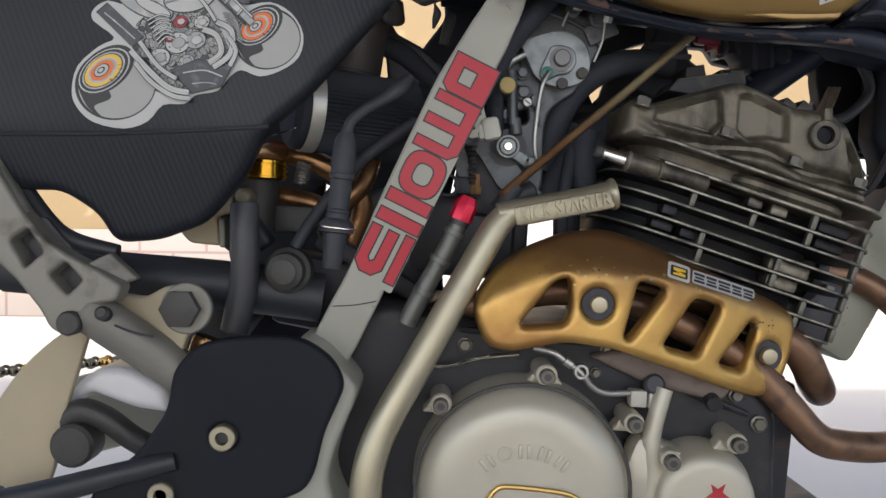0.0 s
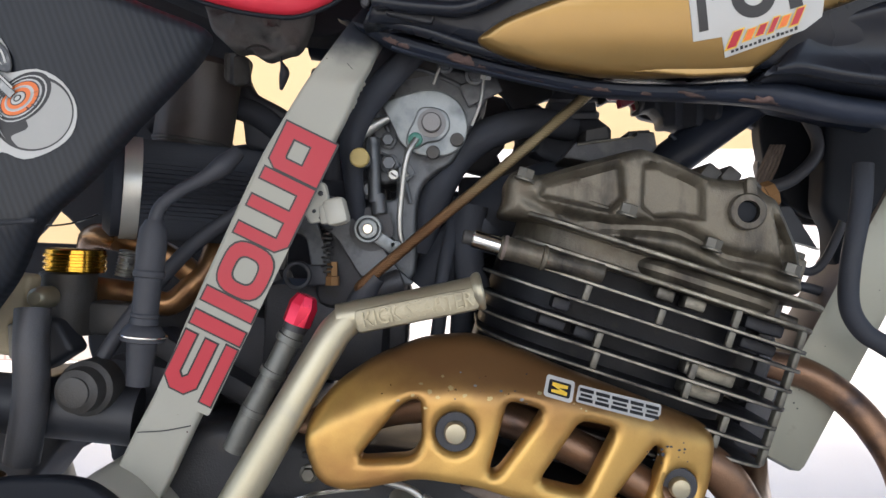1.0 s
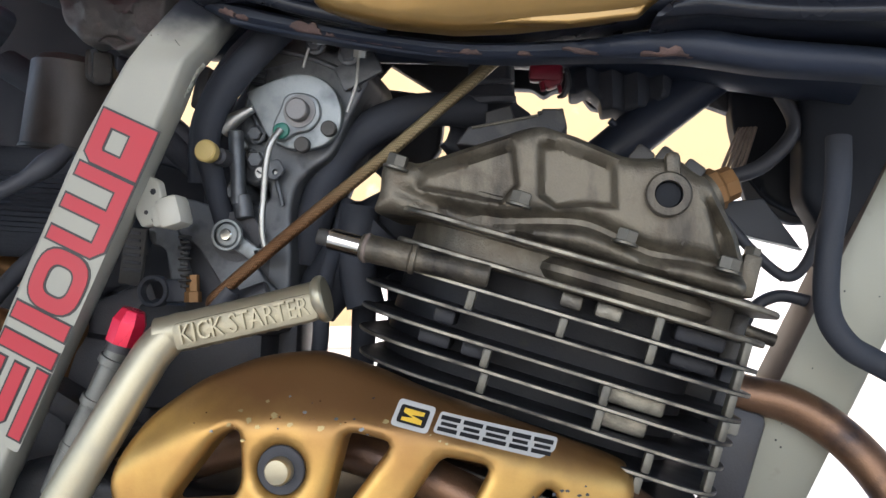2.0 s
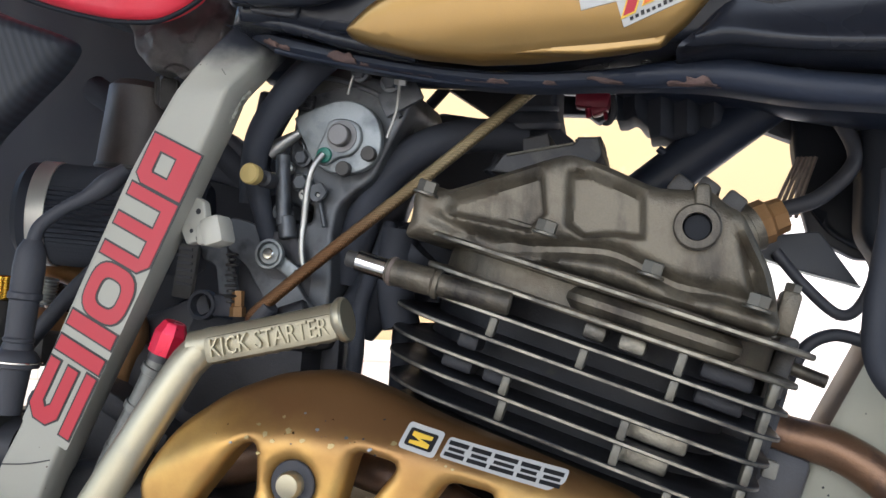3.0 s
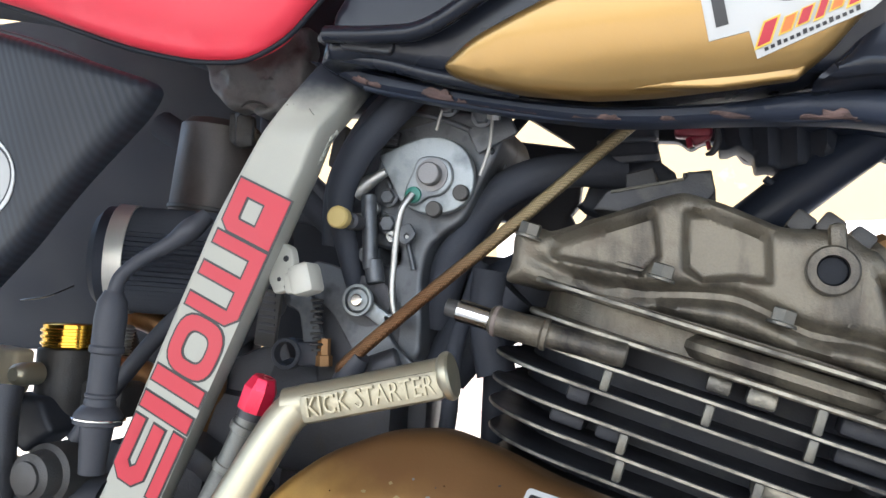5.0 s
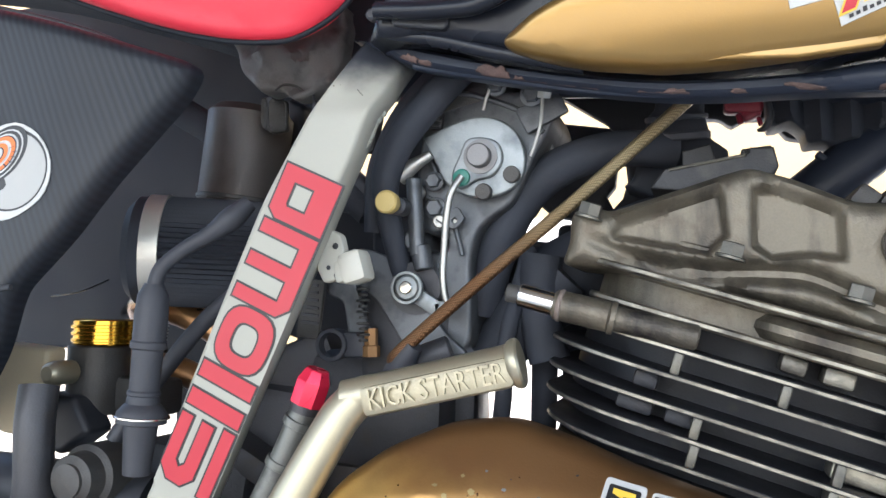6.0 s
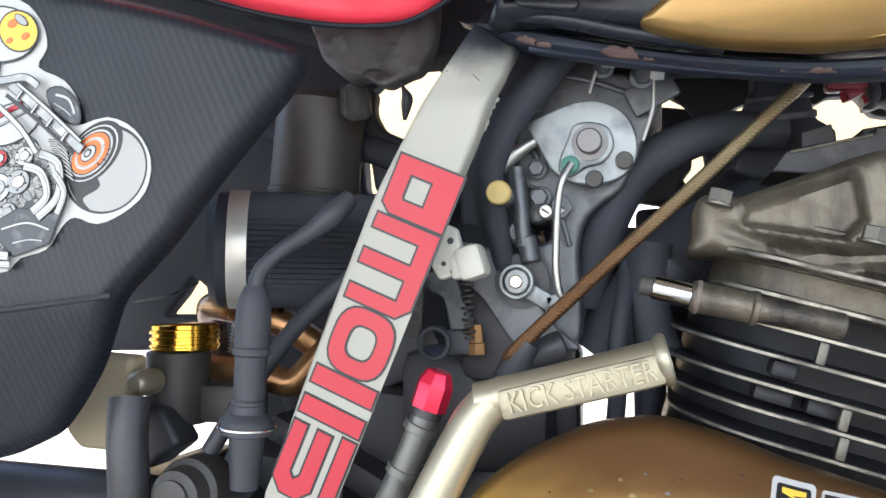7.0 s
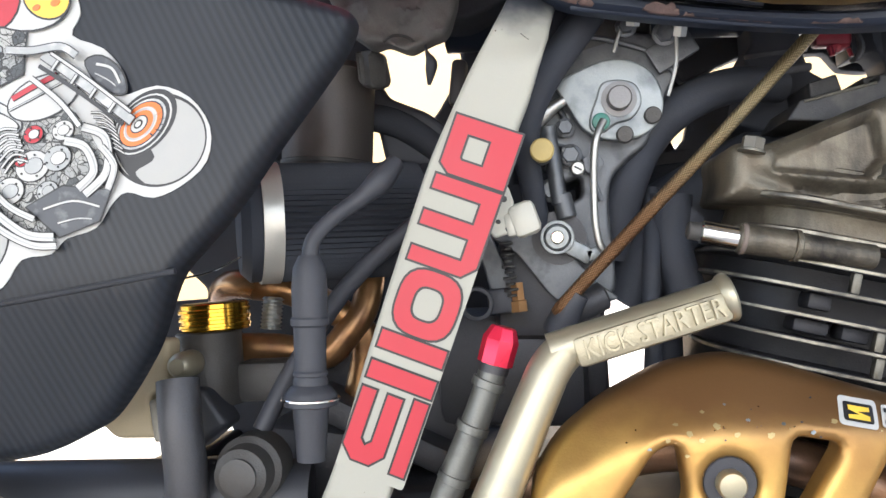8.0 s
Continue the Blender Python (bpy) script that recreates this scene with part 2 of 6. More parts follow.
def streaked(m, color, scale, at):
    """Adds grime in drawn-out streaks: a colour, the noise's scale along x, y and z, and how much of it stays clean."""
    N, L = m.node_tree.nodes, m.node_tree.links
    b = N["Principled BSDF"]
    co, mp, n = N.new("ShaderNodeTexCoord"), N.new("ShaderNodeMapping"), N.new("ShaderNodeTexNoise")
    mp.inputs["Scale"].default_value = scale
    n.inputs["Scale"].default_value, n.inputs["Detail"].default_value, n.inputs["Roughness"].default_value = 1.0, 7.0, 0.62
    L.new(co.outputs["Object"], mp.inputs["Vector"])
    L.new(mp.outputs["Vector"], n.inputs["Vector"])
    ramp, mix = N.new("ShaderNodeValToRGB"), N.new("ShaderNodeMix")
    ramp.color_ramp.elements[0].position, ramp.color_ramp.elements[1].position = at - 0.06, at + 0.16
    L.new(n.outputs["Fac"], ramp.inputs["Fac"])
    mix.data_type = "RGBA"
    mix.inputs["B"].default_value = (*color, 1)
    L.new(ramp.outputs["Color"], mix.inputs["Factor"])
    L.new(b.inputs["Base Color"].links[0].from_socket, mix.inputs["A"])
    L.new(mix.outputs["Result"], b.inputs["Base Color"])
    return m


def toned_above(m, color, z, depth, lean=0.0):
    """Another colour over the upper end of a part, with a soft, uneven border at height z that leans along x."""
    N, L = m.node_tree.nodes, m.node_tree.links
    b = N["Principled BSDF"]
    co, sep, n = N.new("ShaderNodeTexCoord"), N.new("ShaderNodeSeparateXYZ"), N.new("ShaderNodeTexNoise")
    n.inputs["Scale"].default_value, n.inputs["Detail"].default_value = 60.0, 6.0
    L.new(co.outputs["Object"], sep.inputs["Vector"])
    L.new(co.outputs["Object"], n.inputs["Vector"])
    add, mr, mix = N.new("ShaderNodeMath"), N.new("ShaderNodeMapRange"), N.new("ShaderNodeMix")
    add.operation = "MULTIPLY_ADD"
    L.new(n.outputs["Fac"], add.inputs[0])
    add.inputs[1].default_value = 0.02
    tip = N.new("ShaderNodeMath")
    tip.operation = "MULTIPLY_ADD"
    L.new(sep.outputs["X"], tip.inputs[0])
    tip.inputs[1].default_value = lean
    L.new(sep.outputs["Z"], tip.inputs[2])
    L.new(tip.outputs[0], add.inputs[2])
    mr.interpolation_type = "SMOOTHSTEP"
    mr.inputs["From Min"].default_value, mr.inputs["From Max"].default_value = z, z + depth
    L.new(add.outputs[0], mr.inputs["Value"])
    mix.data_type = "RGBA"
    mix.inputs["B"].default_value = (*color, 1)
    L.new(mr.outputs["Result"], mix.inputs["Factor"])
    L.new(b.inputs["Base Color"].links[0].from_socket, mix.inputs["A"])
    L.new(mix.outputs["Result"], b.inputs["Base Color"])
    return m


SILVER = surface("silver_frame_paint", (0.37, 0.365, 0.315), 0.5, 0.0, 0.06, 60, 0.05, (0.25, 0.23, 0.2), 0.70, 60, spec=0.3)
SPARPAINT = toned_above(surface("silver_spar_paint", (0.37, 0.365, 0.315), 0.5, 0.0, 0.06, 60, 0.05, (0.25, 0.23, 0.2), 0.70, 60, spec=0.3), (0.03, 0.034, 0.045), 0.788, 0.022)
CAST = streaked(surface("cast_aluminium", (0.158, 0.139, 0.106), 0.46, 0.55, 0.4, 110, 0.5, (0.12, 0.10, 0.075), 0.54, 70), (0.03, 0.027, 0.026), (34, 34, 11), 0.51)
CASTDARK = surface("sooty_cast_aluminium", (0.070, 0.068, 0.066), 0.55, 0.45, 0.3, 160, 0.35, (0.06, 0.055, 0.05), 0.52, 60)
FINBRIGHT = streaked(surface("bare_fin_edges", (0.30, 0.28, 0.23), 0.4, 0.7, 0.4, 160, 0.3, (0.09, 0.085, 0.075), 0.52, 70), (0.05, 0.046, 0.042), (26, 26, 60), 0.5)
FINEDGE = surface("worn_fin_metal", (0.15, 0.142, 0.118), 0.45, 0.6, 0.3, 160, 0.3, (0.08, 0.075, 0.07), 0.55, 80)
RUSTCAP = surface("browned_cap", (0.28, 0.15, 0.06), 0.5, 0.4, 0.25, 120, 0.2)
FINS = surface("painted_fins", (0.038, 0.039, 0.045), 0.5, 0.3, 0.35, 140, 0.3, (0.075, 0.07, 0.06), 0.64, 70, spec=0.3)
POLISH = surface("worn_polished_aluminium", (0.40, 0.365, 0.265), 0.36, 0.72, 0.1, 90, 0.1, (0.36, 0.335, 0.26), 0.56, 45)
COVER = surface("clutch_cover_paint", (0.50, 0.47, 0.385), 0.42, 0.35, 0.06, 60, 0.06, (0.40, 0.37, 0.30), 0.66, 22)
CHROME = surface("chrome", (0.75, 0.75, 0.73), 0.14, 1.0, 0.08, 90, 0.03)
STEEL = surface("zinc_steel", (0.42, 0.42, 0.40), 0.4, 0.85, 0.2, 200, 0.15)
BOLT = surface("dull_bolt_steel", (0.15, 0.142, 0.122), 0.42, 0.8, 0.25, 200, 0.2)
GOLD = toned_above(surface("gold_anodised_shield", (0.55, 0.34, 0.105), 0.4, 0.8, 0.14, 70, 0.12, (0.36, 0.19, 0.065), 0.5, 16), (0.26, 0.14, 0.06), 0.603, 0.03, 0.2)
SHIELDWORN = surface("worn_pale_gold", (0.46, 0.36, 0.17), 0.5, 0.6, 0.2, 120, 0.2)
GOLDTANK = surface("gold_tank_paint", (0.30, 0.185, 0.06), 0.3, 0.7, 0.06, 40, 0.05, coat=0.3)
GOLDRING = surface("bright_gold_anodising", (0.85, 0.48, 0.06), 0.2, 1.0, 0.08, 200, 0.03)
BRONZE = surface("heat_tinted_exhaust", (0.34, 0.185, 0.085), 0.28, 0.8, 0.35, 60, 0.15, (0.12, 0.06, 0.04), 0.56, 30)
BLACK = surface("black_plastic", (0.024, 0.026, 0.032), 0.5, 0.0, 0.25, 60, 0.12)
GLOSS = surface("gloss_black_plastic", (0.010, 0.012, 0.018), 0.26, 0.0, 0.2, 50, 0.03, spec=0.3)
# RUBBER, DARK and HOSEBLACK are lightened to paint in hazy, lifted blacks.
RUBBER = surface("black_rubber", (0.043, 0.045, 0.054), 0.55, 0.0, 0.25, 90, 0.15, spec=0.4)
DARK = surface("dark_oily_metal", (0.058, 0.058, 0.064), 0.5, 0.3, 0.4, 90, 0.3, (0.06, 0.05, 0.04), 0.64, 40)
RAIL = surface("black_frame_paint", (0.020, 0.026, 0.042), 0.42, 0.0, 0.2, 60, 0.12, spec=0.3)
RUST = surface("rusty_weld", (0.10, 0.066, 0.06), 0.8, 0.05, 0.5, 160, 0.7, (0.18, 0.115, 0.10), 0.5, 90)
# Raised well above matt black to imitate haze in the depths.
VOID = surface("haze_lifted_inner_black", (0.034, 0.037, 0.046), 0.85, 0.0, 0.4, 70, 0.4)
BAND = surface("brushed_band", (0.62, 0.60, 0.54), 0.42, 0.55, 0.1, 200, 0.1)
BROWNCAN = surface("stained_canister", (0.085, 0.074, 0.068), 0.5, 0.25, 0.4, 70, 0.2, (0.06, 0.045, 0.04), 0.52, 25)
GREYTUBE = surface("dull_grey_tube", (0.17, 0.172, 0.16), 0.45, 0.5, 0.3, 90, 0.2, (0.05, 0.05, 0.05), 0.58, 60)
HEADER = surface("burnt_exhaust", (0.20, 0.115, 0.07), 0.36, 0.65, 0.35, 60, 0.3, (0.07, 0.05, 0.045), 0.55, 40)
PALEFRAME = surface("dull_frame_paint", (0.31, 0.31, 0.255), 0.45, 0.2, 0.08, 50, 0.08, (0.2, 0.19, 0.15), 0.68, 40)
# Dirt on the casing boss; painted shade on the down tube.
BROWNDIRTSHADE = surface("brown_dirt_and_shade", (0.17, 0.135, 0.115), 0.6, 0.1, 0.2, 60, 0.15, (0.08, 0.06, 0.05), 0.6, 40)
DUSTGREY = surface("dusty_grey_casting_upper", (0.16, 0.155, 0.15), 0.6, 0.2, 0.4, 90, 0.4, (0.07, 0.065, 0.06), 0.55, 50)
HOSEBLACK = surface("matt_black_hose", (0.036, 0.040, 0.051), 0.65, 0.0, 0.3, 90, 0.15, spec=0.3)
GUARDBLACK = surface("matt_black_guard", (0.011, 0.013, 0.018), 0.6, 0.0, 0.3, 60, 0.15, spec=0.2)
CARBMID = surface("worn_spindle_steel", (0.17, 0.165, 0.165), 0.45, 0.6, 0.2, 120, 0.2)
DARKRED = surface("dark_red_plastic", (0.22, 0.012, 0.03), 0.45, 0.0, 0.25, 90, 0.1)
SOOT = surface("sooty_plate", (0.03, 0.03, 0.032), 0.55, 0.3, 0.4, 110, 0.35, (0.07, 0.066, 0.06), 0.55, 60)
CARB = surface("grey_die_cast", (0.125, 0.132, 0.142), 0.48, 0.6, 0.3, 150, 0.25, (0.05, 0.052, 0.056), 0.56, 70)
CARBLIGHT = surface("light_zinc_plate", (0.26, 0.28, 0.285), 0.45, 0.5, 0.25, 120, 0.15, (0.10, 0.11, 0.12), 0.52, 55)
SEATRED = surface("red_vinyl", (0.62, 0.028, 0.052), 0.5, 0.0, 0.06, 50, 0.12, fine=2500)
REDANOD = surface("red_anodised", (0.75, 0.025, 0.07), 0.3, 0.4, 0.06, 90, 0.03)
STICKRED = surface("red_sticker", (0.45, 0.022, 0.038), 0.45, 0.0, 0.05, 50, 0.02)
STICKBLACK = surface("black_sticker_ink", (0.015, 0.015, 0.017), 0.4, 0.0, 0.1, 50, 0.02)
STICKWHITE = surface("white_sticker_vinyl", (0.50, 0.50, 0.485), 0.4, 0.0, 0.04, 50, 0.02)
STICKGREY = surface("grey_sticker_ink", (0.36, 0.37, 0.37), 0.42, 0.0, 0.1, 300, 0.02, (0.6, 0.6, 0.58), 0.55, 120)
TYREGREY = surface("pale_grey_ink", (0.37, 0.37, 0.355), 0.42, 0.0, 0.05, 300, 0.02)
SUMPGREY = surface("dark_grey_ink", (0.06, 0.065, 0.075), 0.42, 0.0, 0.1, 300, 0.02, (0.16, 0.17, 0.18), 0.6, 150)
STICKYEL = surface("yellow_sticker_ink", (0.80, 0.52, 0.06), 0.42, 0.0, 0.08, 50, 0.02)
STICKORA = surface("orange_sticker_ink", (0.75, 0.17, 0.03), 0.42, 0.0, 0.08, 50, 0.02)
CASTBEIGE = surface("dusty_grey_casting", (0.24, 0.23, 0.20), 0.55, 0.4, 0.2, 120, 0.3, (0.11, 0.10, 0.085), 0.6, 40)
TAN = surface("yellowed_plastic", (0.48, 0.36, 0.13), 0.55, 0.0, 0.12, 60, 0.1)
BEIGE = surface("faded_nylon_guide", (0.42, 0.355, 0.24), 0.6, 0.0, 0.12, 60, 0.15)
ARMWHITE = surface("bright_arm_paint", (0.74, 0.74, 0.75), 0.35, 0.0, 0.05, 60, 0.06, (0.4, 0.4, 0.4), 0.7, 60)
CASEBLACK = surface("oily_black_casing", (0.030, 0.031, 0.035), 0.45, 0.2, 0.4, 90, 0.35, (0.07, 0.055, 0.045), 0.6, 30, spec=0.4)
WHITEPAINT = surface("chipped_white_paint", (0.48, 0.47, 0.41), 0.5, 0.0, 0.05, 60, 0.1, (0.1, 0.09, 0.08), 0.70, 110)
BRASS = surface("brass", (0.55, 0.36, 0.12), 0.3, 1.0, 0.15, 100, 0.1)
GREENGREASE = surface("green_grease", (0.02, 0.16, 0.12), 0.35, 0.0, 0.3, 200, 0.2)


def line_art(name, size):
    """Printed black line drawing on pale ink, in cells of about size millimetres."""
    m = surface(name, (0.7, 0.7, 0.68), 0.42, 0.0, 0.04, 60, 0.02)
    N, L = m.node_tree.nodes, m.node_tree.links
    b = N["Principled BSDF"]
    co, warp, add = N.new("ShaderNodeTexCoord"), N.new("ShaderNodeTexNoise"), N.new("ShaderNodeMix")
    warp.inputs["Scale"].default_value = 500 / size
    L.new(co.outputs["Object"], warp.inputs["Vector"])
    add.data_type = "RGBA"
    add.blend_type = "LINEAR_LIGHT"
    add.inputs["Factor"].default_value = size * 0.0011
    L.new(co.outputs["Object"], add.inputs["A"])
    L.new(warp.outputs["Color"], add.inputs["B"])
    out = b.inputs["Base Color"].links[0].from_socket
    for k, (f, thick, dark) in enumerate(((1.0, 0.05, 0.02), (2.3, 0.04, 0.08))):
        v, c = N.new("ShaderNodeTexVoronoi"), N.new("ShaderNodeTexVoronoi")
        v.feature = "DISTANCE_TO_EDGE"
        for n in (v, c):
            n.inputs["Scale"].default_value = 1000 / size * f
            L.new(add.outputs["Result"], n.inputs["Vector"])
        hue = N.new("ShaderNodeValToRGB")
        hue.color_ramp.interpolation = "CONSTANT"
        hue.color_ramp.elements[0].color, hue.color_ramp.elements[1].color = (0.60, 0.60, 0.585, 1), (0.46, 0.47, 0.47, 1)
        hue.color_ramp.elements[1].position = 0.55
        e = hue.color_ramp.elements.new(0.87)
        e.color = (0.10, 0.11, 0.12, 1) if k == 0 else (0.6, 0.6, 0.58, 1)
        sep = N.new("ShaderNodeSeparateColor")
        L.new(c.outputs["Color"], sep.inputs["Color"])
        L.new(sep.outputs[0], hue.inputs["Fac"])
        fill = N.new("ShaderNodeMix")
        fill.data_type, fill.blend_type = "RGBA", "MULTIPLY" if k else "MIX"
        fill.inputs["Factor"].default_value = 1.0
        L.new(out, fill.inputs["A"])
        L.new(hue.outputs["Color"], fill.inputs["B"])
        ramp = N.new("ShaderNodeValToRGB")
        ramp.color_ramp.elements[0].position, ramp.color_ramp.elements[1].position = thick * 0.6, thick
        ramp.color_ramp.elements[0].color = (dark, dark, dark, 1)
        L.new(v.outputs["Distance"], ramp.inputs["Fac"])
        mul = N.new("ShaderNodeMix")
        mul.data_type, mul.blend_type = "RGBA", "MULTIPLY"
        mul.inputs["Factor"].default_value = 1.0
        L.new(fill.outputs["Result"], mul.inputs["A"])
        L.new(ramp.outputs["Color"], mul.inputs["B"])
        out = mul.outputs["Result"]
    L.new(out, b.inputs["Base Color"])
    return m


LINEART = line_art("printed_line_art", 5.5)
CARBON = banded(surface("carbon_look_film", (0.0145, 0.018, 0.025), 0.44, 0.0, 0.12, 30, 0.05, spec=0.35), (0.94, 0, 0.34), 3.7, 0.12, 0.62)
BRAID = banded(banded(toned_above(surface("braided_brass_hose", (0.27, 0.135, 0.06), 0.38, 0.7, 0.2, 120, 0.1, (0.36, 0.2, 0.09), 0.52, 18), (0.46, 0.36, 0.2), 0.690, 0.06), (0.8, 0.25, -0.5), 1.0, 0.6, 0.5), (-0.25, 0.6, 0.75), 1.0, 0.6, 0.6)
EMBOSS = surface("embossed_grip_metal", (0.39, 0.35, 0.25), 0.42, 0.65, 0.12, 160, 0.3, (0.30, 0.27, 0.2), 0.58, 60)

# ---- the place: ground and the wall behind the motorcycle ----


def masonry(name, tile, joint, w, h, gap):
    m = surface(name, tile, 0.5, 0.0, 0.05, 8, 0.05, fine=300)
    N, L = m.node_tree.nodes, m.node_tree.links
    b = N["Principled BSDF"]
    co, br = N.new("ShaderNodeTexCoord"), N.new("ShaderNodeTexBrick")
    rot = N.new("ShaderNodeMapping")
    rot.inputs["Rotation"].default_value = (radians(-90), 0, 0)
    L.new(co.outputs["Object"], rot.inputs["Vector"])
    L.new(rot.outputs["Vector"], br.inputs["Vector"])
    br.offset = 0.5
    br.inputs["Scale"].default_value = 1.0
    br.inputs["Brick Width"].default_value, br.inputs["Row Height"].default_value, br.inputs["Mortar Size"].default_value = w, h, gap
    br.inputs["Mortar"].default_value = (*joint, 1)
    src = b.inputs["Base Color"].links[0].from_socket
    L.new(src, br.inputs["Color1"])
    L.new(src, br.inputs["Color2"])
    L.new(br.outputs["Color"], b.inputs["Base Color"])
    return m


PLASTER = surface("cream_plaster", (0.345, 0.255, 0.14), 0.85, 0.0, 0.06, 6, 0.3, (0.62, 0.50, 0.32), 0.68, 5, fine=200)
TILES = masonry("white_glazed_tiles", (0.66, 0.645, 0.64), (0.56, 0.46, 0.43), 0.40, 0.20, 0.006)
TILESLOW = masonry("beige_pale_tiles", (0.40, 0.355, 0.325), (0.30, 0.22, 0.20), 0.40, 0.20, 0.008)
PAVING = surface("pale_concrete", (0.56, 0.54, 0.50), 0.85, 0.0, 0.12, 6, 0.3, (0.5, 0.48, 0.45), 0.62, 2, fine=150)


def setting(name, g, material, label, category):
    return tagged(part(name, g, material, None), label, category, "", "structure")


s = 150000
setting("ground", ([(-s, -s, 0), (s, -s, 0), (s, s, 0), (-s, s, 0)], [[0, 1, 2, 3]]), PAVING, "pale dusty concrete yard under the motorcycle", "ground")
setting("wall_back", block((0, 5100, 1700), (16000, 200, 3400), 0, 4), PLASTER, "cream plastered yard wall in bright light", "wall")
setting("trim_tiles_low", block((-4500, 4985, 265), (7000, 30, 530), 0, 3), TILESLOW, "pinkish beige tiled base along the cream wall", "wall base")
setting("trim_tiles_high", block((3500, 4985, 625), (8990, 30, 1250), 0, 3), TILES, "tall white tiled base along the cream wall", "wall base")

# Unseen roof, inferred from shade and dark reflections, added to block the sun.
setting("roof", block((0, -1130, 2675), (11000, 4740, 150), 0, 4), surface("added_roof_grey", (0.10, 0.09, 0.08), 0.8, 0, 0.2, 5, 0.2, fine=120), "plain unseen roof added to shade the motorcycle", "roof")

# ---- the motorcycle ----
bike = new("motorcycle")
bike.location = (0.1, 0.79, 0.0)
tagged(bike, "silver and gold off-road motorcycle with red seat and stickers", "motorcycle")

CY = 790  # the motorcycle's middle plane


def bolt(parent, x, y, z, across=9, h=6, washer=7, axis=(0, -1, 0), material=None, name="bolt", label=""):
    return part(name, hexagon((x, y, z), axis, across, h, washer), material or BOLT, parent, label)


# frame ------------------------------------------------------------------
spar_left = [(-104, 514), (-94, 534), (-80, 561), (-66, 588), (-46, 635), (-27, 677), (-15, 703), (-4, 726), (9, 748), (20, 766), (29, 780), (38, 795), (46, 809), (54, 822)]
spar_crease = [(-94, 470), (-60, 532), (-20, 614), (14, 683), (38, 733), (47, 751), (54, 768), (58.5, 780), (62, 792), (67, 806), (74, 826), (90, 860)]


def at_height(line, z):
    for (ax, az), (bx, bz) in zip(line, line[1:]):
        if z <= bz:
            return ax + (bx - ax) * (z - az) / (bz - az)
    return line[-1][0]


def spar_y(x, z):
    """Depth of the spar's face, which sweeps back at its foot and turns inwards at its head."""
    share = min(1.0, max(0.0, 1 - (at_height(spar_crease, z) - x) / 40))
    return 638 + max(0, (560 - z) * 0.12) + max(0.0, z - 768) * 0.9 * share


def spar_mesh():
    """Cross-sections laid square to the spar: rounded edge, flat face, crease, side face, back."""
    across, rows = Vector((0.899, -0.437)), []
    for p in curve(spar_left, 4):
        p, c = Vector(p), 5.0
        while c < 90 and p.x + across.x * c < at_height(spar_crease, p.y + across.y * c):
            c += 0.25
        cut = [(0, 15), (0, 3.5), (0.5, 1.4), (1.6, 0.4), (3.2, 0), (c * 0.25, 0), (c * 0.5, 0), (c * 0.75, 0), (c - 2.2, 0), (c - 1, 0.15), (c, 0.8), (c + 0.7, 2.2), (c + 0.6, 10), (c - 1.2, 19), (c - 4.5, 29), (c - 7, 31)]
        row = []
        for d, e in cut:
            x, z = p.x + across.x * d, p.y + across.y * d
            row.append((x, spar_y(p.x + across.x * min(d, c), p.y + across.y * min(d, c)) + e, z))
        rows.append(row)
    n, V, F = len(rows[0]), [q for r in rows for q in r], []
    for i in range(len(rows) - 1):
        for k in range(n):
            j = (k + 1) % n
            F.append([i * n + k, i * n + j, (i + 1) * n + j, (i + 1) * n + k])
    F += [list(range(n))[::-1], [(len(rows) - 1) * n + k for k in range(n)]]
    return V, F


frame_part = part("frame_spar", spar_mesh(), SPARPAINT, bike, "silver painted frame spar, turning black at its top", 40)
random.seed(21)
bead = [(at_height(spar_crease, 752 + k * 1.4) - 1.7 + random.uniform(-0.25, 0.25), spar_y(at_height(spar_crease, 752 + k * 1.4), 752 + k * 1.4) + 17 + 0.3 * k, 752 + k * 1.4) for k in range(16)]
part("weld_bead", tube(bead, [0.3] + [random.uniform(0.8, 1.8) for k in range(14)] + [0.3], 8, 3), SILVER, frame_part, "uneven weld bead on the spar's side")
random.seed(77)
for k in range(14):
    z = random.uniform(540, 790)
    x = -4 + (z - 726) * 0.46 + random.uniform(2, 38)
    part("speck", lathe((x, spar_y(x, z) + 0.1, z), (0, -1, 0), [(0, random.uniform(0.2, 0.55)), (0.3, 0.15)], 7), random.choice((DARK, CASTBEIGE, RUST)), frame_part)
part("scratch", tube([(46, spar_y(46, 781) - 0.1, 781), (48, spar_y(48, 778.5) - 0.1, 778.5), (49.5, spar_y(49.5, 777) - 0.1, 777)], 0.18, 6), CASTDARK, frame_part)
casting = [(-98, 542), (-80, 532), (-62, 512), (-56, 503), (-62, 486), (-72, 462), (-77, 440), (-72, 424), (-60, 400), (-130, 395), (-150, 420), (-110, 470), (-105, 520)]
part("pivot_casting", sheet(fillet(casting, 8), 607, 60, (), 6, 7), SILVER, bike, "silver cast pivot plate beside the guard")
part("scratch", tube([(-78, 636.5, 559), (-62, 636.8, 560), (-46, 637, 563)], 0.35, 6), DARK, frame_part)
rail_top = [(38, 812), (66, 805), (120, 789), (161, 779), (204, 772), (255, 770), (285, 772), (314, 771), (345, 764), (396, 756), (460, 744)]
rail_bottom = [(460, 726), (395, 741), (345, 748), (302, 757), (258, 760.5), (215, 762.5), (176, 768), (114, 782), (74, 793), (60, 800)]
rail = part("top_rail", sheet(curve(rail_top, 5) + curve(rail_bottom, 5), 652, 17, (), 7, 3.5), RAIL, bike, "black painted upper frame rail with rust")
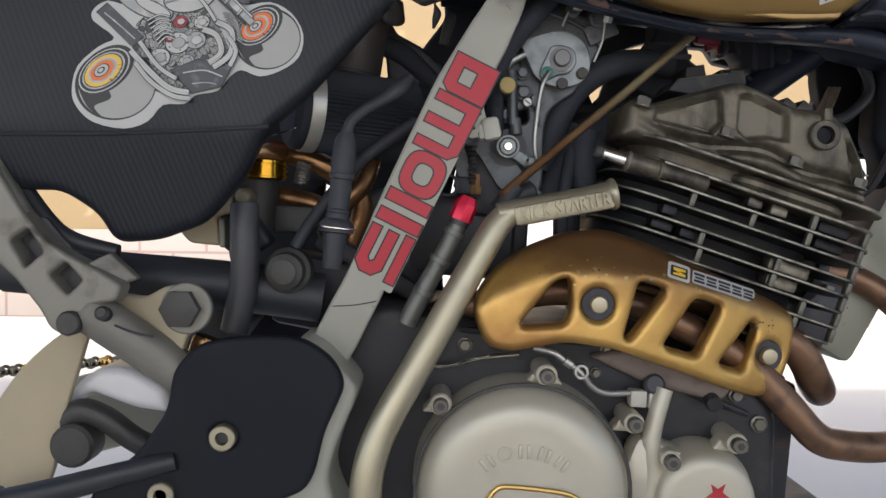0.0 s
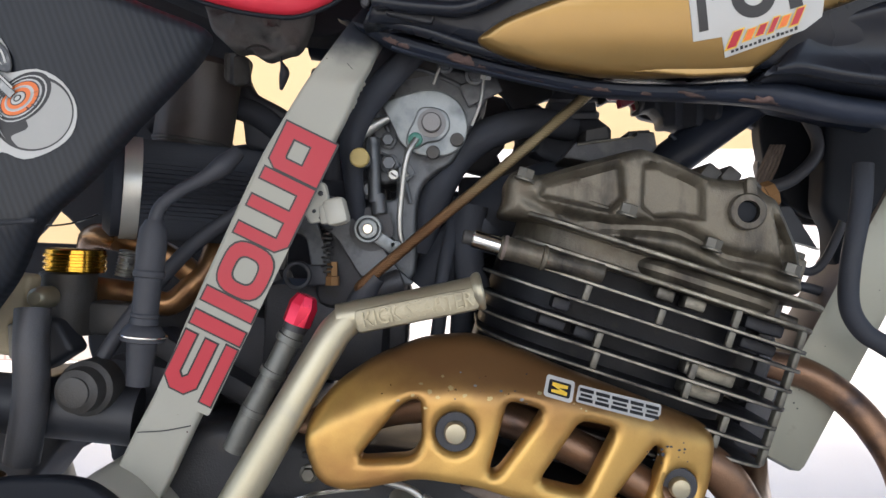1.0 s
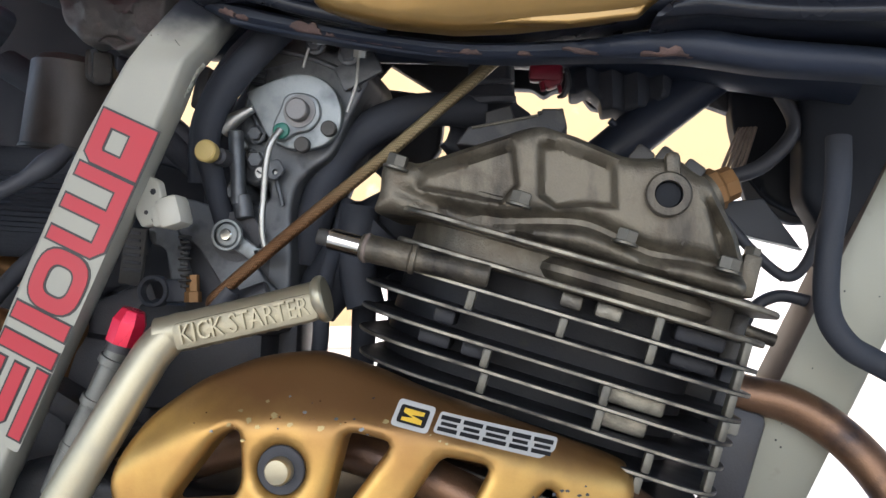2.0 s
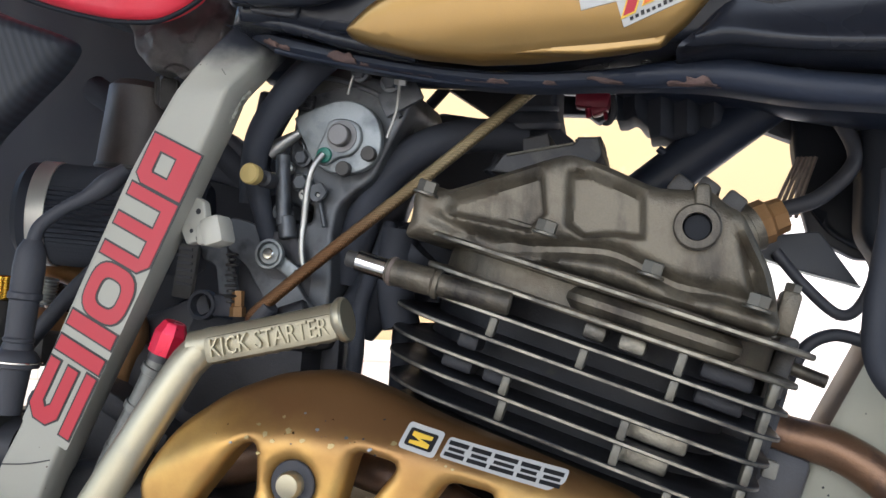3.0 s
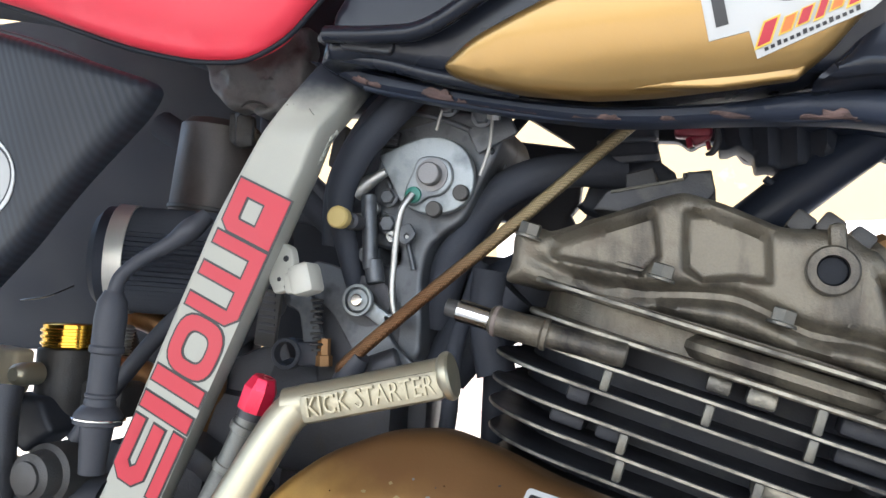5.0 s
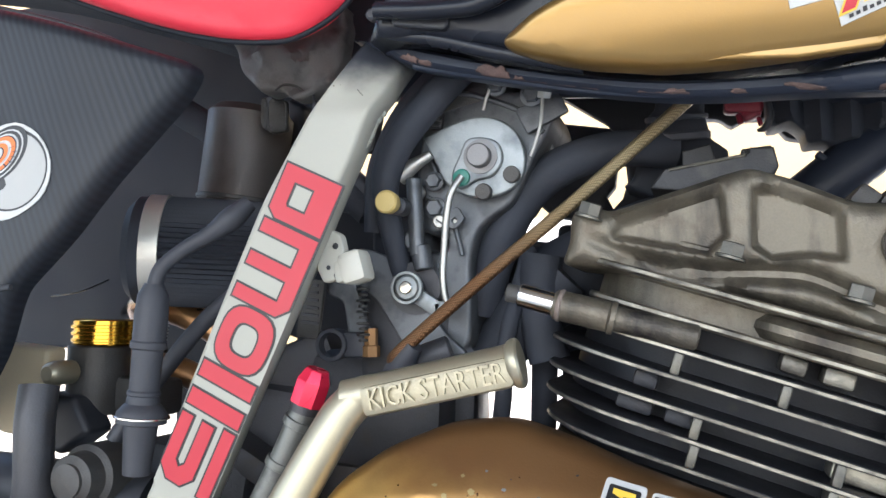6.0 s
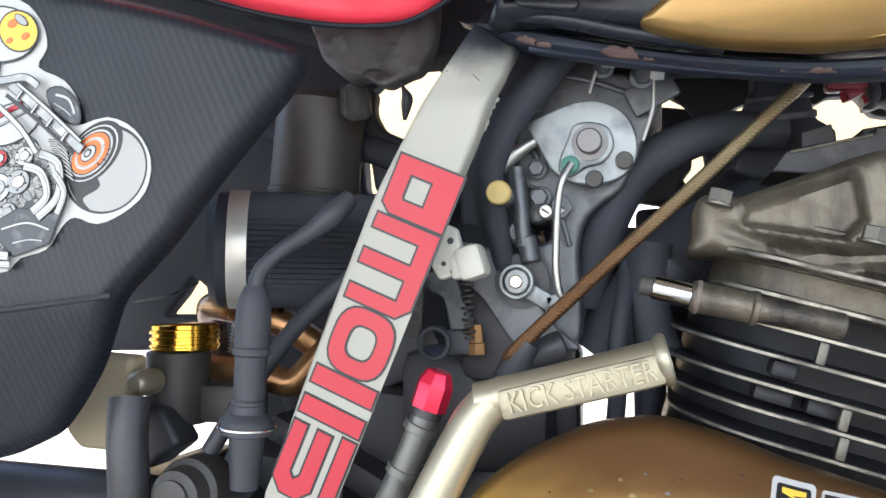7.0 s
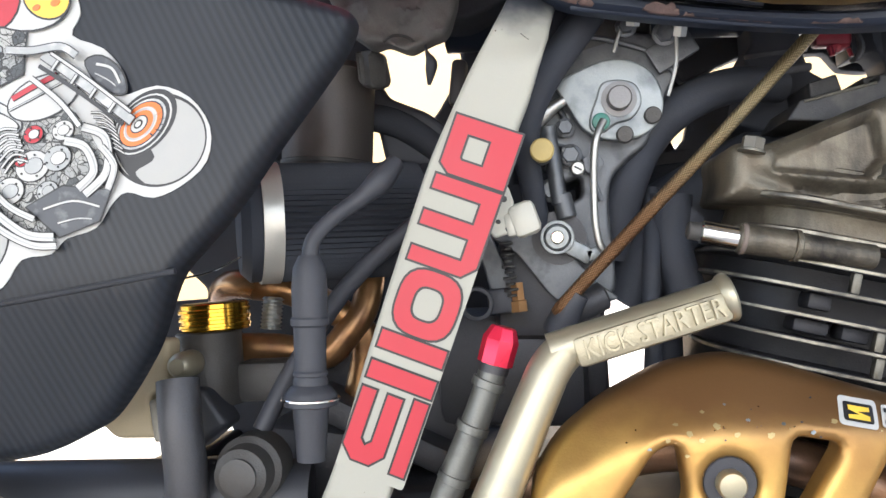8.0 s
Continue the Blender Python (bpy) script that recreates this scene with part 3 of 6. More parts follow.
lip = [(72, 659, 794), (114, 659, 783.5), (145, 659, 775.5), (176, 659, 769), (215, 659, 763.5), (258, 659, 761.5), (302, 659, 758)]
part("weld_seam", tube(lip, [2.0, 2.4, 1.8, 1.6, 1.0, 0.8, 1.2], 10, 10), RAIL, rail, "weld seam under the rail")


def rail_skin(x, z):
    """Just proud of the rail's rounded lower edge."""
    d = min(7.0, max(0.2, z - at_height([(w, u) for u, w in rail_bottom[::-1]], x)))
    return 652 + 7 - math.sqrt(49 - (7 - d) ** 2) - 1.3


random.seed(31)
for x, z, w, h in ((300, 757, 9, 4.2), (290, 758, 5, 2), (71, 794, 5, 2.2), (80, 791, 4, 1.6), (112, 783, 6, 3), (119, 781, 5, 3.4), (127, 777, 4, 2), (136, 771.5, 6, 2.6), (149, 768.5, 6, 2.4), (161, 767, 4, 2), (190, 763.5, 9, 1.8), (201, 763, 6, 2.2), (228, 761, 4, 1.2), (255, 760.5, 9, 1.3)):
    z += 2.2 if x < 280 else 0.6
    edge = [(x + w * math.cos(2 * math.pi * k / 17) * random.uniform(0.7, 1.2), z + h * math.sin(2 * math.pi * k / 17) * random.uniform(0.5, 1.25) - w * 0.2 * math.cos(2 * math.pi * k / 17)) for k in range(17)]
    edge = [(u, max(v, at_height([(w2, u2) for u2, w2 in rail_bottom[::-1]], u) + 0.5 + 0.02 * k)) for k, (u, v) in enumerate(edge)]
    part("rust_patch", sheet(fillet(edge, 0.5, 2), rail_skin, 4, (), 0.5, 1.5), RUST, rail)
part("cross_brace", tube([(362, 800, 800), (318, 800, 768), (262, 800, 726)], 15.5, 16), RAIL, bike, "black diagonal frame tube")
part("brace_nub", rod((283, 792, 751), (276, 790, 757), 2.4), RAIL, bike)
part("backbone", tube([(0, CY, 850), (150, CY, 838), (300, CY, 818), (430, CY, 790)], 34, 18), RAIL, bike)
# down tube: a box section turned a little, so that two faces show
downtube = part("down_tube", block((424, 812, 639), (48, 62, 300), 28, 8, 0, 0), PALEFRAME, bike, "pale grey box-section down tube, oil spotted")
downtube.data.materials.append(BROWNDIRTSHADE)
# Brown left faces paint in their shade and the header's reflection.
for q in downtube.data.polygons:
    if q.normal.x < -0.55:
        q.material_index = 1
random.seed(4)
for k in range(9):
    t = random.uniform(-60, 60)
    x, z = 401 + t * 0.53 + random.uniform(-16, 16), 595 + t + random.uniform(-6, 6)
    part("oil_spot", lathe((x, 781.5, z), (0, -1, 0), [(0, random.uniform(0.5, 1.2)), (1.0, 0.3)], 8), DARK, downtube)

# seat, tank and side panel --------------------------------------------
seat_low = [(-330, 905), (-240, 884), (-132, 846), (-90, 829), (-54, 815), (-20, 805), (4, 801), (22, 801), (42, 809), (56, 821), (72, 838), (95, 868)]
seat = part("seat", sheet(curve([(x, z + 4) for x, z in seat_low], 4) + [(110, 980), (-330, 1010)], lambda x, z: 622 - 14 * (1 - math.exp(-max(0, z - 812 - max(0, -x) * 0.33) / 26)), 9, (), 8, 6), SEATRED, bike, "bright red vinyl seat cover")
part("seat_trim", tube([(x, 625, z + 2.6) for x, z in seat_low], 1.4, 10, 4), GUARDBLACK, seat, "black trim along the seat's edge")
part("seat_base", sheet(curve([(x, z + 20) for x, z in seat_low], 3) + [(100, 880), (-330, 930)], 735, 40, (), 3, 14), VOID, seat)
part("seat_foam", block((-120, CY, 975), (420, 240, 110), 12, 30), SEATRED, seat)

tank = part("fuel_tank", sheet(curve([(56, 802), (90, 799), (125, 790), (161, 781), (204, 774), (255, 772), (285, 774), (314, 773), (345, 766), (400, 757), (470, 744)], 3) + [(480, 960), (120, 980), (80, 846), (66, 826)], lambda x, z: 640 - 10 * (1 - math.exp(-max(0, z - 780) / 20)) - 8 * math.exp(-((x - 250) / 90) ** 2), 36, (), 6, 9), GLOSS, bike, "gloss black tank and shroud moulding")
part("tank_body", block((270, CY, 915), (400, 250, 130), 4, 30), RAIL, tank)
gold_outline = [(123, 793), (140, 803), (166, 812), (193, 821), (230, 838), (300, 872), (400, 890), (400, 838), (360, 819), (336, 810), (318, 804), (307, 794), (294, 780), (284, 773), (262, 771), (222, 770), (195, 771), (164, 776), (140, 783), (128, 788)]
gold_y = lambda x, z: 644 - 12 * (1 - math.exp(-max(0, x - 122) / 35)) - 17 * (1 - math.exp(-max(0, z - 768) / 22))
goldp = part("tank_panel", sheet(fillet(gold_outline, 5), gold_y, 12, (), 5, 6), GOLDTANK, bike, "gold painted tank panel, slightly hazy")
part("panel_lip", sheet(fillet([(214, 772), (240, 777), (262, 778), (286, 776), (282, 770.5), (250, 769)], 2), 629.5, 6, (), 1.5, 5), GOLDTANK, goldp)
scoop_outline = [(286, 768), (300, 780), (316, 800), (338, 808), (370, 815), (420, 826), (470, 832), (470, 745), (400, 757), (345, 765), (314, 770)]
scoop = part("air_scoop", sheet(fillet(scoop_outline, 6), lambda x, z: 626 + 10 * math.sin((x - 290) / 45) * math.exp(-((z - 785) / 22) ** 2) - max(0, x - 330) * 0.08, 40, (), 7, 5), GLOSS, bike, "gloss black scoop with soft reflections")
part("shroud_ridge", tube([(64, 628, 813), (96, 624, 808), (120, 622, 808), (150, 620, 822), (200, 616, 846)], 4.5, 12), GLOSS, tank)
part("shroud_ridge", tube([(62, 640, 806), (92, 640, 799), (120, 642, 790), (160, 646, 780)], 4, 10), GLOSS, tank)
part("shroud_slot", sheet(fillet([(70, 806), (98, 800), (100, 806), (94, 812), (72, 814)], 3), 630, 6, (), 1.5, 5), BLACK, tank)
part("shroud_screw", lathe((58, 640, 815), (0, -1, 0), [(0, 3), (4, 3), (5, 2)], 12), DARK, tank)

# sponsor sticker on the tank: white ground, dark blocks, a red slanted bar
stk = part("tank_sticker", sheet([(240, 830), (247, 787), (263, 789.5), (266, 778.5), (309, 793), (318, 800), (320, 830)], lambda x, z: gold_y(x, z) - 0.8, 0.6, (), 0, 6), STICKWHITE, goldp, "white sticker with dark blocks and red slanted bars")
for pts in ([(245, 824), (250, 792), (255, 793), (250, 825)], [(253.5, 826), (256, 809), (263, 811), (262, 826)],):
    part("sticker_block", sheet(pts, lambda x, z: gold_y(x, z) - 1.3, 0.4, (), 0, 6), STICKBLACK, stk)
part("sticker_block", sheet(circle(279, 812, 12.5), lambda x, z: gold_y(x, z) - 1.3, 0.4, [circle(279, 812, 6)], 0, 5), STICKBLACK, stk)
part("sticker_block", sheet([(294, 826), (300, 804), (307, 806), (301, 828)], lambda x, z: gold_y(x, z) - 1.3, 0.4, (), 0, 5), STICKBLACK, stk)
for k, (x, z, w, h) in enumerate(((270, 788, 5, 9), (278, 790.5, 4, 6), (284.5, 793, 4, 6), (291, 795.5, 3, 8), (297, 797.5, 4, 6), (304, 800, 4, 9))):
    q = lambda i, j: (x + i * w * 0.5 + j * h * 0.18, z + j * h * 0.5 + i * w * 0.17)
    part("sticker_bar", sheet([q(-1.35, -1.2), q(1.35, -1.2), q(1.35, 1.2), q(-1.35, 1.2)], lambda x, z: gold_y(x, z) - 1.7, 0.3, (), 0, 4), STICKYEL, stk)
    part("sticker_bar", sheet([q(-1, -1), q(1, -1), q(1, 1), q(-1, 1)], lambda x, z: gold_y(x, z) - 2.1, 0.3, (), 0, 4), STICKORA if k % 3 == 1 else STICKRED, stk)
for k in range(15):
    x, z = 269 + k * 2.45, 781.8 + k * 0.83
    part("sticker_bar", sheet([(x, z - 0.9), (x + 1.5, z - 0.4), (x + 1.2, z + (1.5 if k % 4 == 2 else 0.9)), (x - 0.3, z + (1.0 if k % 4 == 2 else 0.4))], lambda x, z: gold_y(x, z) - 1.3, 0.3, (), 0, 5), STICKBLACK, stk)

panel_outline = [(-26, 793), (-33, 776), (-50, 754), (-70, 730), (-88, 708), (-104, 694), (-118, 682), (-134, 652), (-150, 633), (-164, 619), (-176, 614), (-198, 606), (-226, 604), (-236, 624), (-260, 640), (-340, 640), (-360, 700), (-340, 880), (-240, 862), (-107, 821), (-60, 804)]


def panel_y(x, z):
    fold = max(0.0, (683 - z)) * 0.22
    front = max(0.0, x + 95) ** 2 * 0.004
    return 591 + fold + front - max(0, -150 - x) * 0.02


panel = part("side_panel", sheet(fillet(panel_outline, 9), panel_y, 14, (), 7, 7), CARBON, bike, "black carbon-look side panel with a sticker")
part("panel_crease", tube([(-330, panel_y(-330, 676) - 0.3, 676), (-215, panel_y(-215, 678) - 0.3, 678), (-116, panel_y(-116, 684) + 0.5, 684)], 1.5, 8), BLACK, panel)
part("panel_rim", tube([(-240, 604, 864), (-107, 604, 822), (-60, 609, 803), (-42, 617, 797)], 1.6, 10), BLACK, panel, "grey-black outer rim")
part("panel_backing", sheet(fillet([(-62, 782), (-70, 796), (-120, 812), (-330, 866), (-330, 700), (-150, 700), (-100, 736)], 8), lambda x, z: 618 + max(0, x + 95) ** 2 * 0.003, 20, (), 6, 12), DARK, panel)

# cartoon sticker of a motorcycle, in plain shapes
sty = lambda o: (lambda x, z: panel_y(x, z) - o)
stick_line = [(-246, 706), (-242, 722), (-228, 735), (-218, 741), (-232, 752), (-231, 760), (-222, 765), (-210, 764), (-213, 785), (-208, 806), (-200, 822), (-184, 830), (-162, 828), (-150, 816), (-147, 803), (-152, 794), (-138, 786), (-130, 774), (-132, 764), (-115, 766), (-101, 759), (-93, 745), (-96, 730), (-108, 721), (-122, 717), (-134, 721), (-142, 716), (-150, 707), (-164, 704), (-172, 698), (-186, 697), (-196, 686), (-212, 681), (-232, 685), (-243, 695)]
sticker = part("panel_sticker", sheet(curve(stick_line, 3, True), sty(0.7), 0.6, (), 0, 6), STICKWHITE, panel, "white-edged sticker of a cartoon motorcycle")


def stamp(name, outline, o, material):
    part(name, sheet(outline, sty(o), 0.35, (), 0, 5), material, sticker)


def ellipse(x, z, a, b, tilt, n=24):
    c, s2 = math.cos(radians(tilt)), math.sin(radians(tilt))
    return [(x + a * math.cos(t) * c - b * math.sin(t) * s2, z + a * math.cos(t) * s2 + b * math.sin(t) * c) for t in (2 * math.pi * k / n for k in range(n))]


def inked(outline, o, material, w=0.9):
    """A shape with a dark inked edge."""
    c = sum((Vector(q) for q in outline), Vector((0, 0))) / len(outline)
    grown = [tuple(c + (Vector(q) - c) * (1 + w / max((Vector(q) - c).length, 1))) for q in outline]
    stamp("ink_line", grown, o, STICKBLACK)
    stamp("ink_fill", outline, o + 0.12, material)


def stroke(pts, w, o, material=None, edge=0.8):
    c = [Vector(q) for q in curve(pts, 5)]
    n = len(c)
    for width, mat2, oo in ((w / 2 + edge, STICKBLACK, o), (w / 2, material, o + 0.12)):
        if mat2 is None:
            continue
        L, R = [], []
        for i in range(n):
            d = (c[min(i + 1, n - 1)] - c[max(i - 1, 0)]).normalized()
            L.append(tuple(c[i] + Vector((-d.y, d.x)) * width))
            R.append(tuple(c[i] - Vector((-d.y, d.x)) * width))
        stamp("ink_line" if mat2 is STICKBLACK else "ink_fill", L + R[::-1], oo, mat2)


for cx, cz, a, b, tilt, warm in ((-217, 710, 27, 23.5, 12, STICKYEL), (-117, 742, 22.5, 20.5, 12, STICKORA)):
    stamp("tyre", ellipse(cx, cz, a, b, tilt, 40), 0.9, STICKBLACK)
    stamp("tyre_shine", ellipse(cx + a * 0.03, cz - b * 0.02, a * 0.94, b * 0.93, tilt, 40), 1.1, TYREGREY)
    hx, hz = cx - a * 0.34, cz + b * 0.38
    stamp("tyre_side", curve([(cx - a * 0.93, cz + b * 0.1), (cx - a * 0.5, cz + b * 0.2), (cx - a * 0.1, cz - b * 0.35), (cx - a * 0.52, cz - b * 0.62), (cx - a * 0.35, cz - b * 0.9), (cx - a * 0.7, cz - b * 0.62)], 4, True), 1.2, STICKBLACK)
    stamp("tyre_side", ellipse(hx + a * 0.10, hz + b * 0.02, a * 0.80, b * 0.55, tilt + 26, 36), 1.3, STICKBLACK)
    for k, (f, mat2) in enumerate(((0.72, STICKWHITE), (0.68, STICKBLACK), (0.60, STICKGREY), (0.55, STICKBLACK), (0.52, warm), (0.41, STICKWHITE), (0.38, STICKGREY), (0.33, STICKORA), (0.22, STICKBLACK), (0.19, STICKWHITE), (0.11, STICKBLACK), (0.07, STICKWHITE))):
        stamp("wheel_ring", ellipse(hx + a * 0.10 * f, hz, a * f, b * f * 0.68, tilt + 26), 1.5 + 0.12 * k, mat2)
    for k in range(5):
        t = radians(-60 + 22 * k)
        p, q = Vector((math.cos(t) * a * 0.56, math.sin(t) * b * 0.36)), Vector((math.cos(t) * a * 0.44, math.sin(t) * b * 0.28))
        stamp("wheel_tick", [(hx + p.x, hz + p.y), (hx + p.x + 0.7, hz + p.y + 0.3), (hx + q.x + 0.7, hz + q.y + 0.3), (hx + q.x, hz + q.y)], 3.1, STICKBLACK)
stamp("engine_block", curve([(-200, 716), (-206, 744), (-190, 760), (-160, 764), (-146, 744), (-142, 722), (-158, 708), (-184, 704)], 3, True), 0.9, LINEART)
# tail, seat and tank
inked(ellipse(-198, 764, 20, 8, -24), 1.2, STICKGREY)
inked(ellipse(-192, 761, 12, 3.4, -24), 1.6, STICKWHITE)
inked([(-229, 757), (-222, 763), (-199, 742), (-206, 735)], 1.2, SUMPGREY)
stroke([(-224, 757), (-213, 748), (-204, 740)], 0.9, 1.6, STICKGREY, 0.2)
inked(ellipse(-168, 768, 17, 9, 14), 1.4, STICKWHITE)
stroke([(-184, 764), (-172, 768), (-156, 774)], 0.5, 2.0, STICKGREY, 0.3)
stroke([(-182, 769), (-172, 773), (-160, 777)], 2.2, 2.0, STICKRED, 0.3)
# engine cases, each with rings and bolts
for k, (x, z, r, mat2) in enumerate(((-176, 738, 8, STICKWHITE), (-164, 740, 6.5, STICKGREY), (-188, 728, 7, STICKWHITE), (-174, 752, 4.5, STICKRED), (-186, 748, 6, STICKGREY), (-160, 752, 5, STICKWHITE), (-170, 726, 5, STICKGREY), (-181, 741, 3, STICKRED))):
    inked(ellipse(x, z, r, r * 0.82, 20, 20), 1.5 + 0.04 * k, mat2, 0.5)
    inked(ellipse(x + r * 0.1, z, r * 0.55, r * 0.42, 20, 14), 1.9 + 0.04 * k, (STICKGREY, STICKWHITE)[k % 2], 0.3)
    for j in range(5):
        t = 2 * math.pi * j / 5 + k
        stamp("ink_dot", ellipse(x + r * 0.78 * math.cos(t), z + r * 0.62 * math.sin(t), 0.5, 0.5, 0, 6), 2.4 + 0.02 * k, STICKBLACK)
# cooling fins and radiator bars
for k in range(7):
    stroke([(-196 + k * 1.2, 752 - k * 2.6), (-188 + k * 0.8, 756 - k * 2.4), (-181 + k * 0.6, 755 - k * 2.5)], 0.8, 2.2 + 0.02 * k, STICKWHITE, 0.35)
for k in range(8):
    stroke([(-146 + k * 0.9, 758 - k * 2.2), (-141 + k * 0.8, 757 - k * 2.4), (-136 + k * 0.5, 752 - k * 2.0)], 0.5, 2.2 + 0.02 * k, STICKWHITE, 0.4)
# sump
inked([(-180, 720), (-162, 727), (-143, 723), (-138, 727), (-147, 710), (-166, 705)], 2.6, SUMPGREY)
stroke([(-172, 718), (-158, 720), (-146, 716)], 0.9, 3.0, STICKWHITE, 0.2)
stroke([(-166, 711), (-157, 712), (-150, 711)], 0.7, 3.0, STICKGREY, 0.2)
# exhaust pipes
for k, (pts, w) in enumerate((([(-159, 747), (-150, 743), (-147, 732), (-155, 725)], 3.6), ([(-150, 752), (-140, 746), (-141, 731), (-152, 722)], 3.4), ([(-142, 742), (-137, 733), (-141, 723)], 2.8), ([(-206, 732), (-194, 719), (-181, 708), (-168, 705)], 3.6), ([(-203, 724), (-193, 712), (-179, 703), (-167, 701)], 2.8), ([(-200, 738), (-188, 722), (-176, 714)], 2.6))):
    stroke(pts, w, 3.0 + 0.3 * k, STICKWHITE, 0.5)
    stroke([(x + 0.7, z - 0.5) for x, z in pts], 0.4, 3.2 + 0.3 * k, STICKGREY, 0.0)
# fork, bar and front cover
for k, (pts, w, mat2) in enumerate((([(-164, 786), (-146, 770), (-126, 751)], 4.0, STICKGREY), ([(-160, 786), (-145, 773), (-126, 755)], 1.2, STICKWHITE), ([(-166, 781), (-150, 768), (-130, 750)], 0.9, STICKBLACK), ([(-170, 776), (-158, 764), (-150, 752)], 2.0, STICKWHITE), ([(-180, 790), (-168, 788), (-155, 788), (-148, 783)], 3.0, STICKGREY))):
    stroke(pts, w, 4.8 + 0.3 * k, mat2, 0.5)
for k in range(4):
    x, z = -158 + k * 8, 780 - k * 7.4
    stroke([(x - 1.6, z - 1.8), (x + 1.6, z + 1.8)], 1.0, 6.3, STICKWHITE, 0.4)
inked(curve([(-146, 781), (-138, 782), (-130, 774), (-129, 765), (-136, 766), (-143, 773)], 3, True), 2.2, SUMPGREY)
stroke([(-141, 779), (-134, 776), (-131, 769)], 1.2, 2.6, STICKWHITE, 0.2)
stroke([(-142, 775), (-136, 771), (-133, 768)], 0.6, 2.6, STICKGREY, 0.1)
inked([(-211, 770), (-202, 772), (-197, 812), (-204, 812)], 1.4, STICKYEL)
inked([(-203, 773), (-190, 771), (-183, 812), (-195, 815)], 1.7, STICKRED)
inked([(-190, 775), (-176, 780), (-172, 800), (-183, 808)], 1.9, LINEART)
inked(ellipse(-172, 812, 21, 13, -12), 2.2, STICKWHITE)
inked(curve([(-186, 823), (-178, 826), (-174, 812), (-182, 802), (-192, 808)], 3, True), 2.5, STICKRED)
inked(ellipse(-161, 812, 11, 9, -34), 2.5, STICKYEL)
for x, z, r in ((-164, 816, 3), (-157, 809, 2.4), (-160, 818, 1.8), (-166, 808, 2)):
    stamp("speckle", ellipse(x, z, r, r * 0.7, 20, 10), 2.9, STICKORA)
inked(ellipse(-159, 817, 4, 1.6, -40), 3.0, STICKGREY, 0.6)

# bars and rings of the spar sticker, in plain red shapes with black edges -----
PX, QX = Vector((-0.437, -0.899)), Vector((0.899, -0.437))
SO = Vector((11.5, 744.5))


def along(p, q):
    v = SO + PX * p + QX * q
    return (v.x, v.y)


def patch(p0, p1, q0, q1, r=1.2):
    return fillet([along(p0, q0), along(p0, q1), along(p1, q1), along(p1, q0)], r, 3)


emblem = part("spar_sticker", sheet(fillet([along(-1, -0.6), along(-1, 33.6), along(179, 34.6), along(179, -0.4)], 2), 637.55, 0.5, (), 0, 12, True), SILVER, frame_part, "clear sticker with red bars and rings edged in black")


def red_shape(outline_of, hole_of=None):
    """Black edge below, red shape above."""
    part("emblem_edge", sheet(outline_of(1.1), 637.1, 0.5, [hole_of(-1.1)] if hole_of else (), 0, 4, True), STICKBLACK, emblem)
    part("emblem_shape", sheet(outline_of(0), 636.8, 0.5, [hole_of(0)] if hole_of else (), 0, 4, True), STICKRED, emblem)


def poly(pts):
    def at(o):
        if o == 0:
            return [along(*p) for p in pts]
        n, out = len(pts), []
        for i in range(n):
            a, b, c = (Vector(pts[(i + k) % n]) for k in (-1, 0, 1))
            d1, d2 = (b - a).normalized(), (c - b).normalized()
            n1, n2 = Vector((d1.y, -d1.x)), Vector((d2.y, -d2.x))
            area = sum(pts[j][0] * pts[(j + 1) % n][1] - pts[(j + 1) % n][0] * pts[j][1] for j in range(n))
            s3 = 1 if area > 0 else -1
            m = (n1 + n2) * s3
            m = m / max(m.dot(n1 * s3), 0.4)
            out.append(along(*(b + m * o)))
        return out
    return at


def oval(pc, qc, a, b):
    def at(o):
        return [along(pc + (a + o) * math.cos(t) * (1 + 0.12 * math.sin(2 * t) ** 2), qc + (b + o) * math.sin(t) * (1 + 0.12 * math.sin(2 * t) ** 2)) for t in (2 * math.pi * k / 30 for k in range(30))]
    return at


# square ring
red_shape(poly([(0, 0), (0, 33), (28, 33), (28, 5), (24, 0)]), poly([(7.5, 8), (7.5, 20), (20.5, 20), (20.5, 9), (19, 8)]))
# comb of three bars
red_shape(poly([(30, 0), (30, 33), (67, 33), (73, 27), (73, 0), (66, 0), (66, 25), (55, 25), (55, 0), (48, 0), (48, 25), (37, 25), (37, 0)]))
# round ring
red_shape(oval(91, 16.5, 16, 15), oval(91, 16.5, 8.5, 7.5))
# two bars
red_shape(poly([(109, 0), (109, 33), (117.5, 33), (117.5, 0)]))
red_shape(poly([(124.5, 0), (124.5, 33), (133, 33), (133, 0)]))
# folded bar and a straight one
red_shape(poly([(138, 0), (167, 0), (173, 6), (173, 15), (167, 20.5), (138, 20.5), (138, 13), (162, 13), (165, 10), (162, 7), (138, 7)]))
red_shape(poly([(136, 26), (136, 33), (173, 33), (173, 26)]))

# engine -----------------------------------------------------------------
PHI = radians(18)
EA, EU = Vector((math.sin(PHI), math.cos(PHI))), Vector((math.cos(PHI), -math.sin(PHI)))
EO = Vector((245, 640))


def eng(u, s, y):
    v = EO + EU * u + EA * s
    return (v.x, y, v.y)


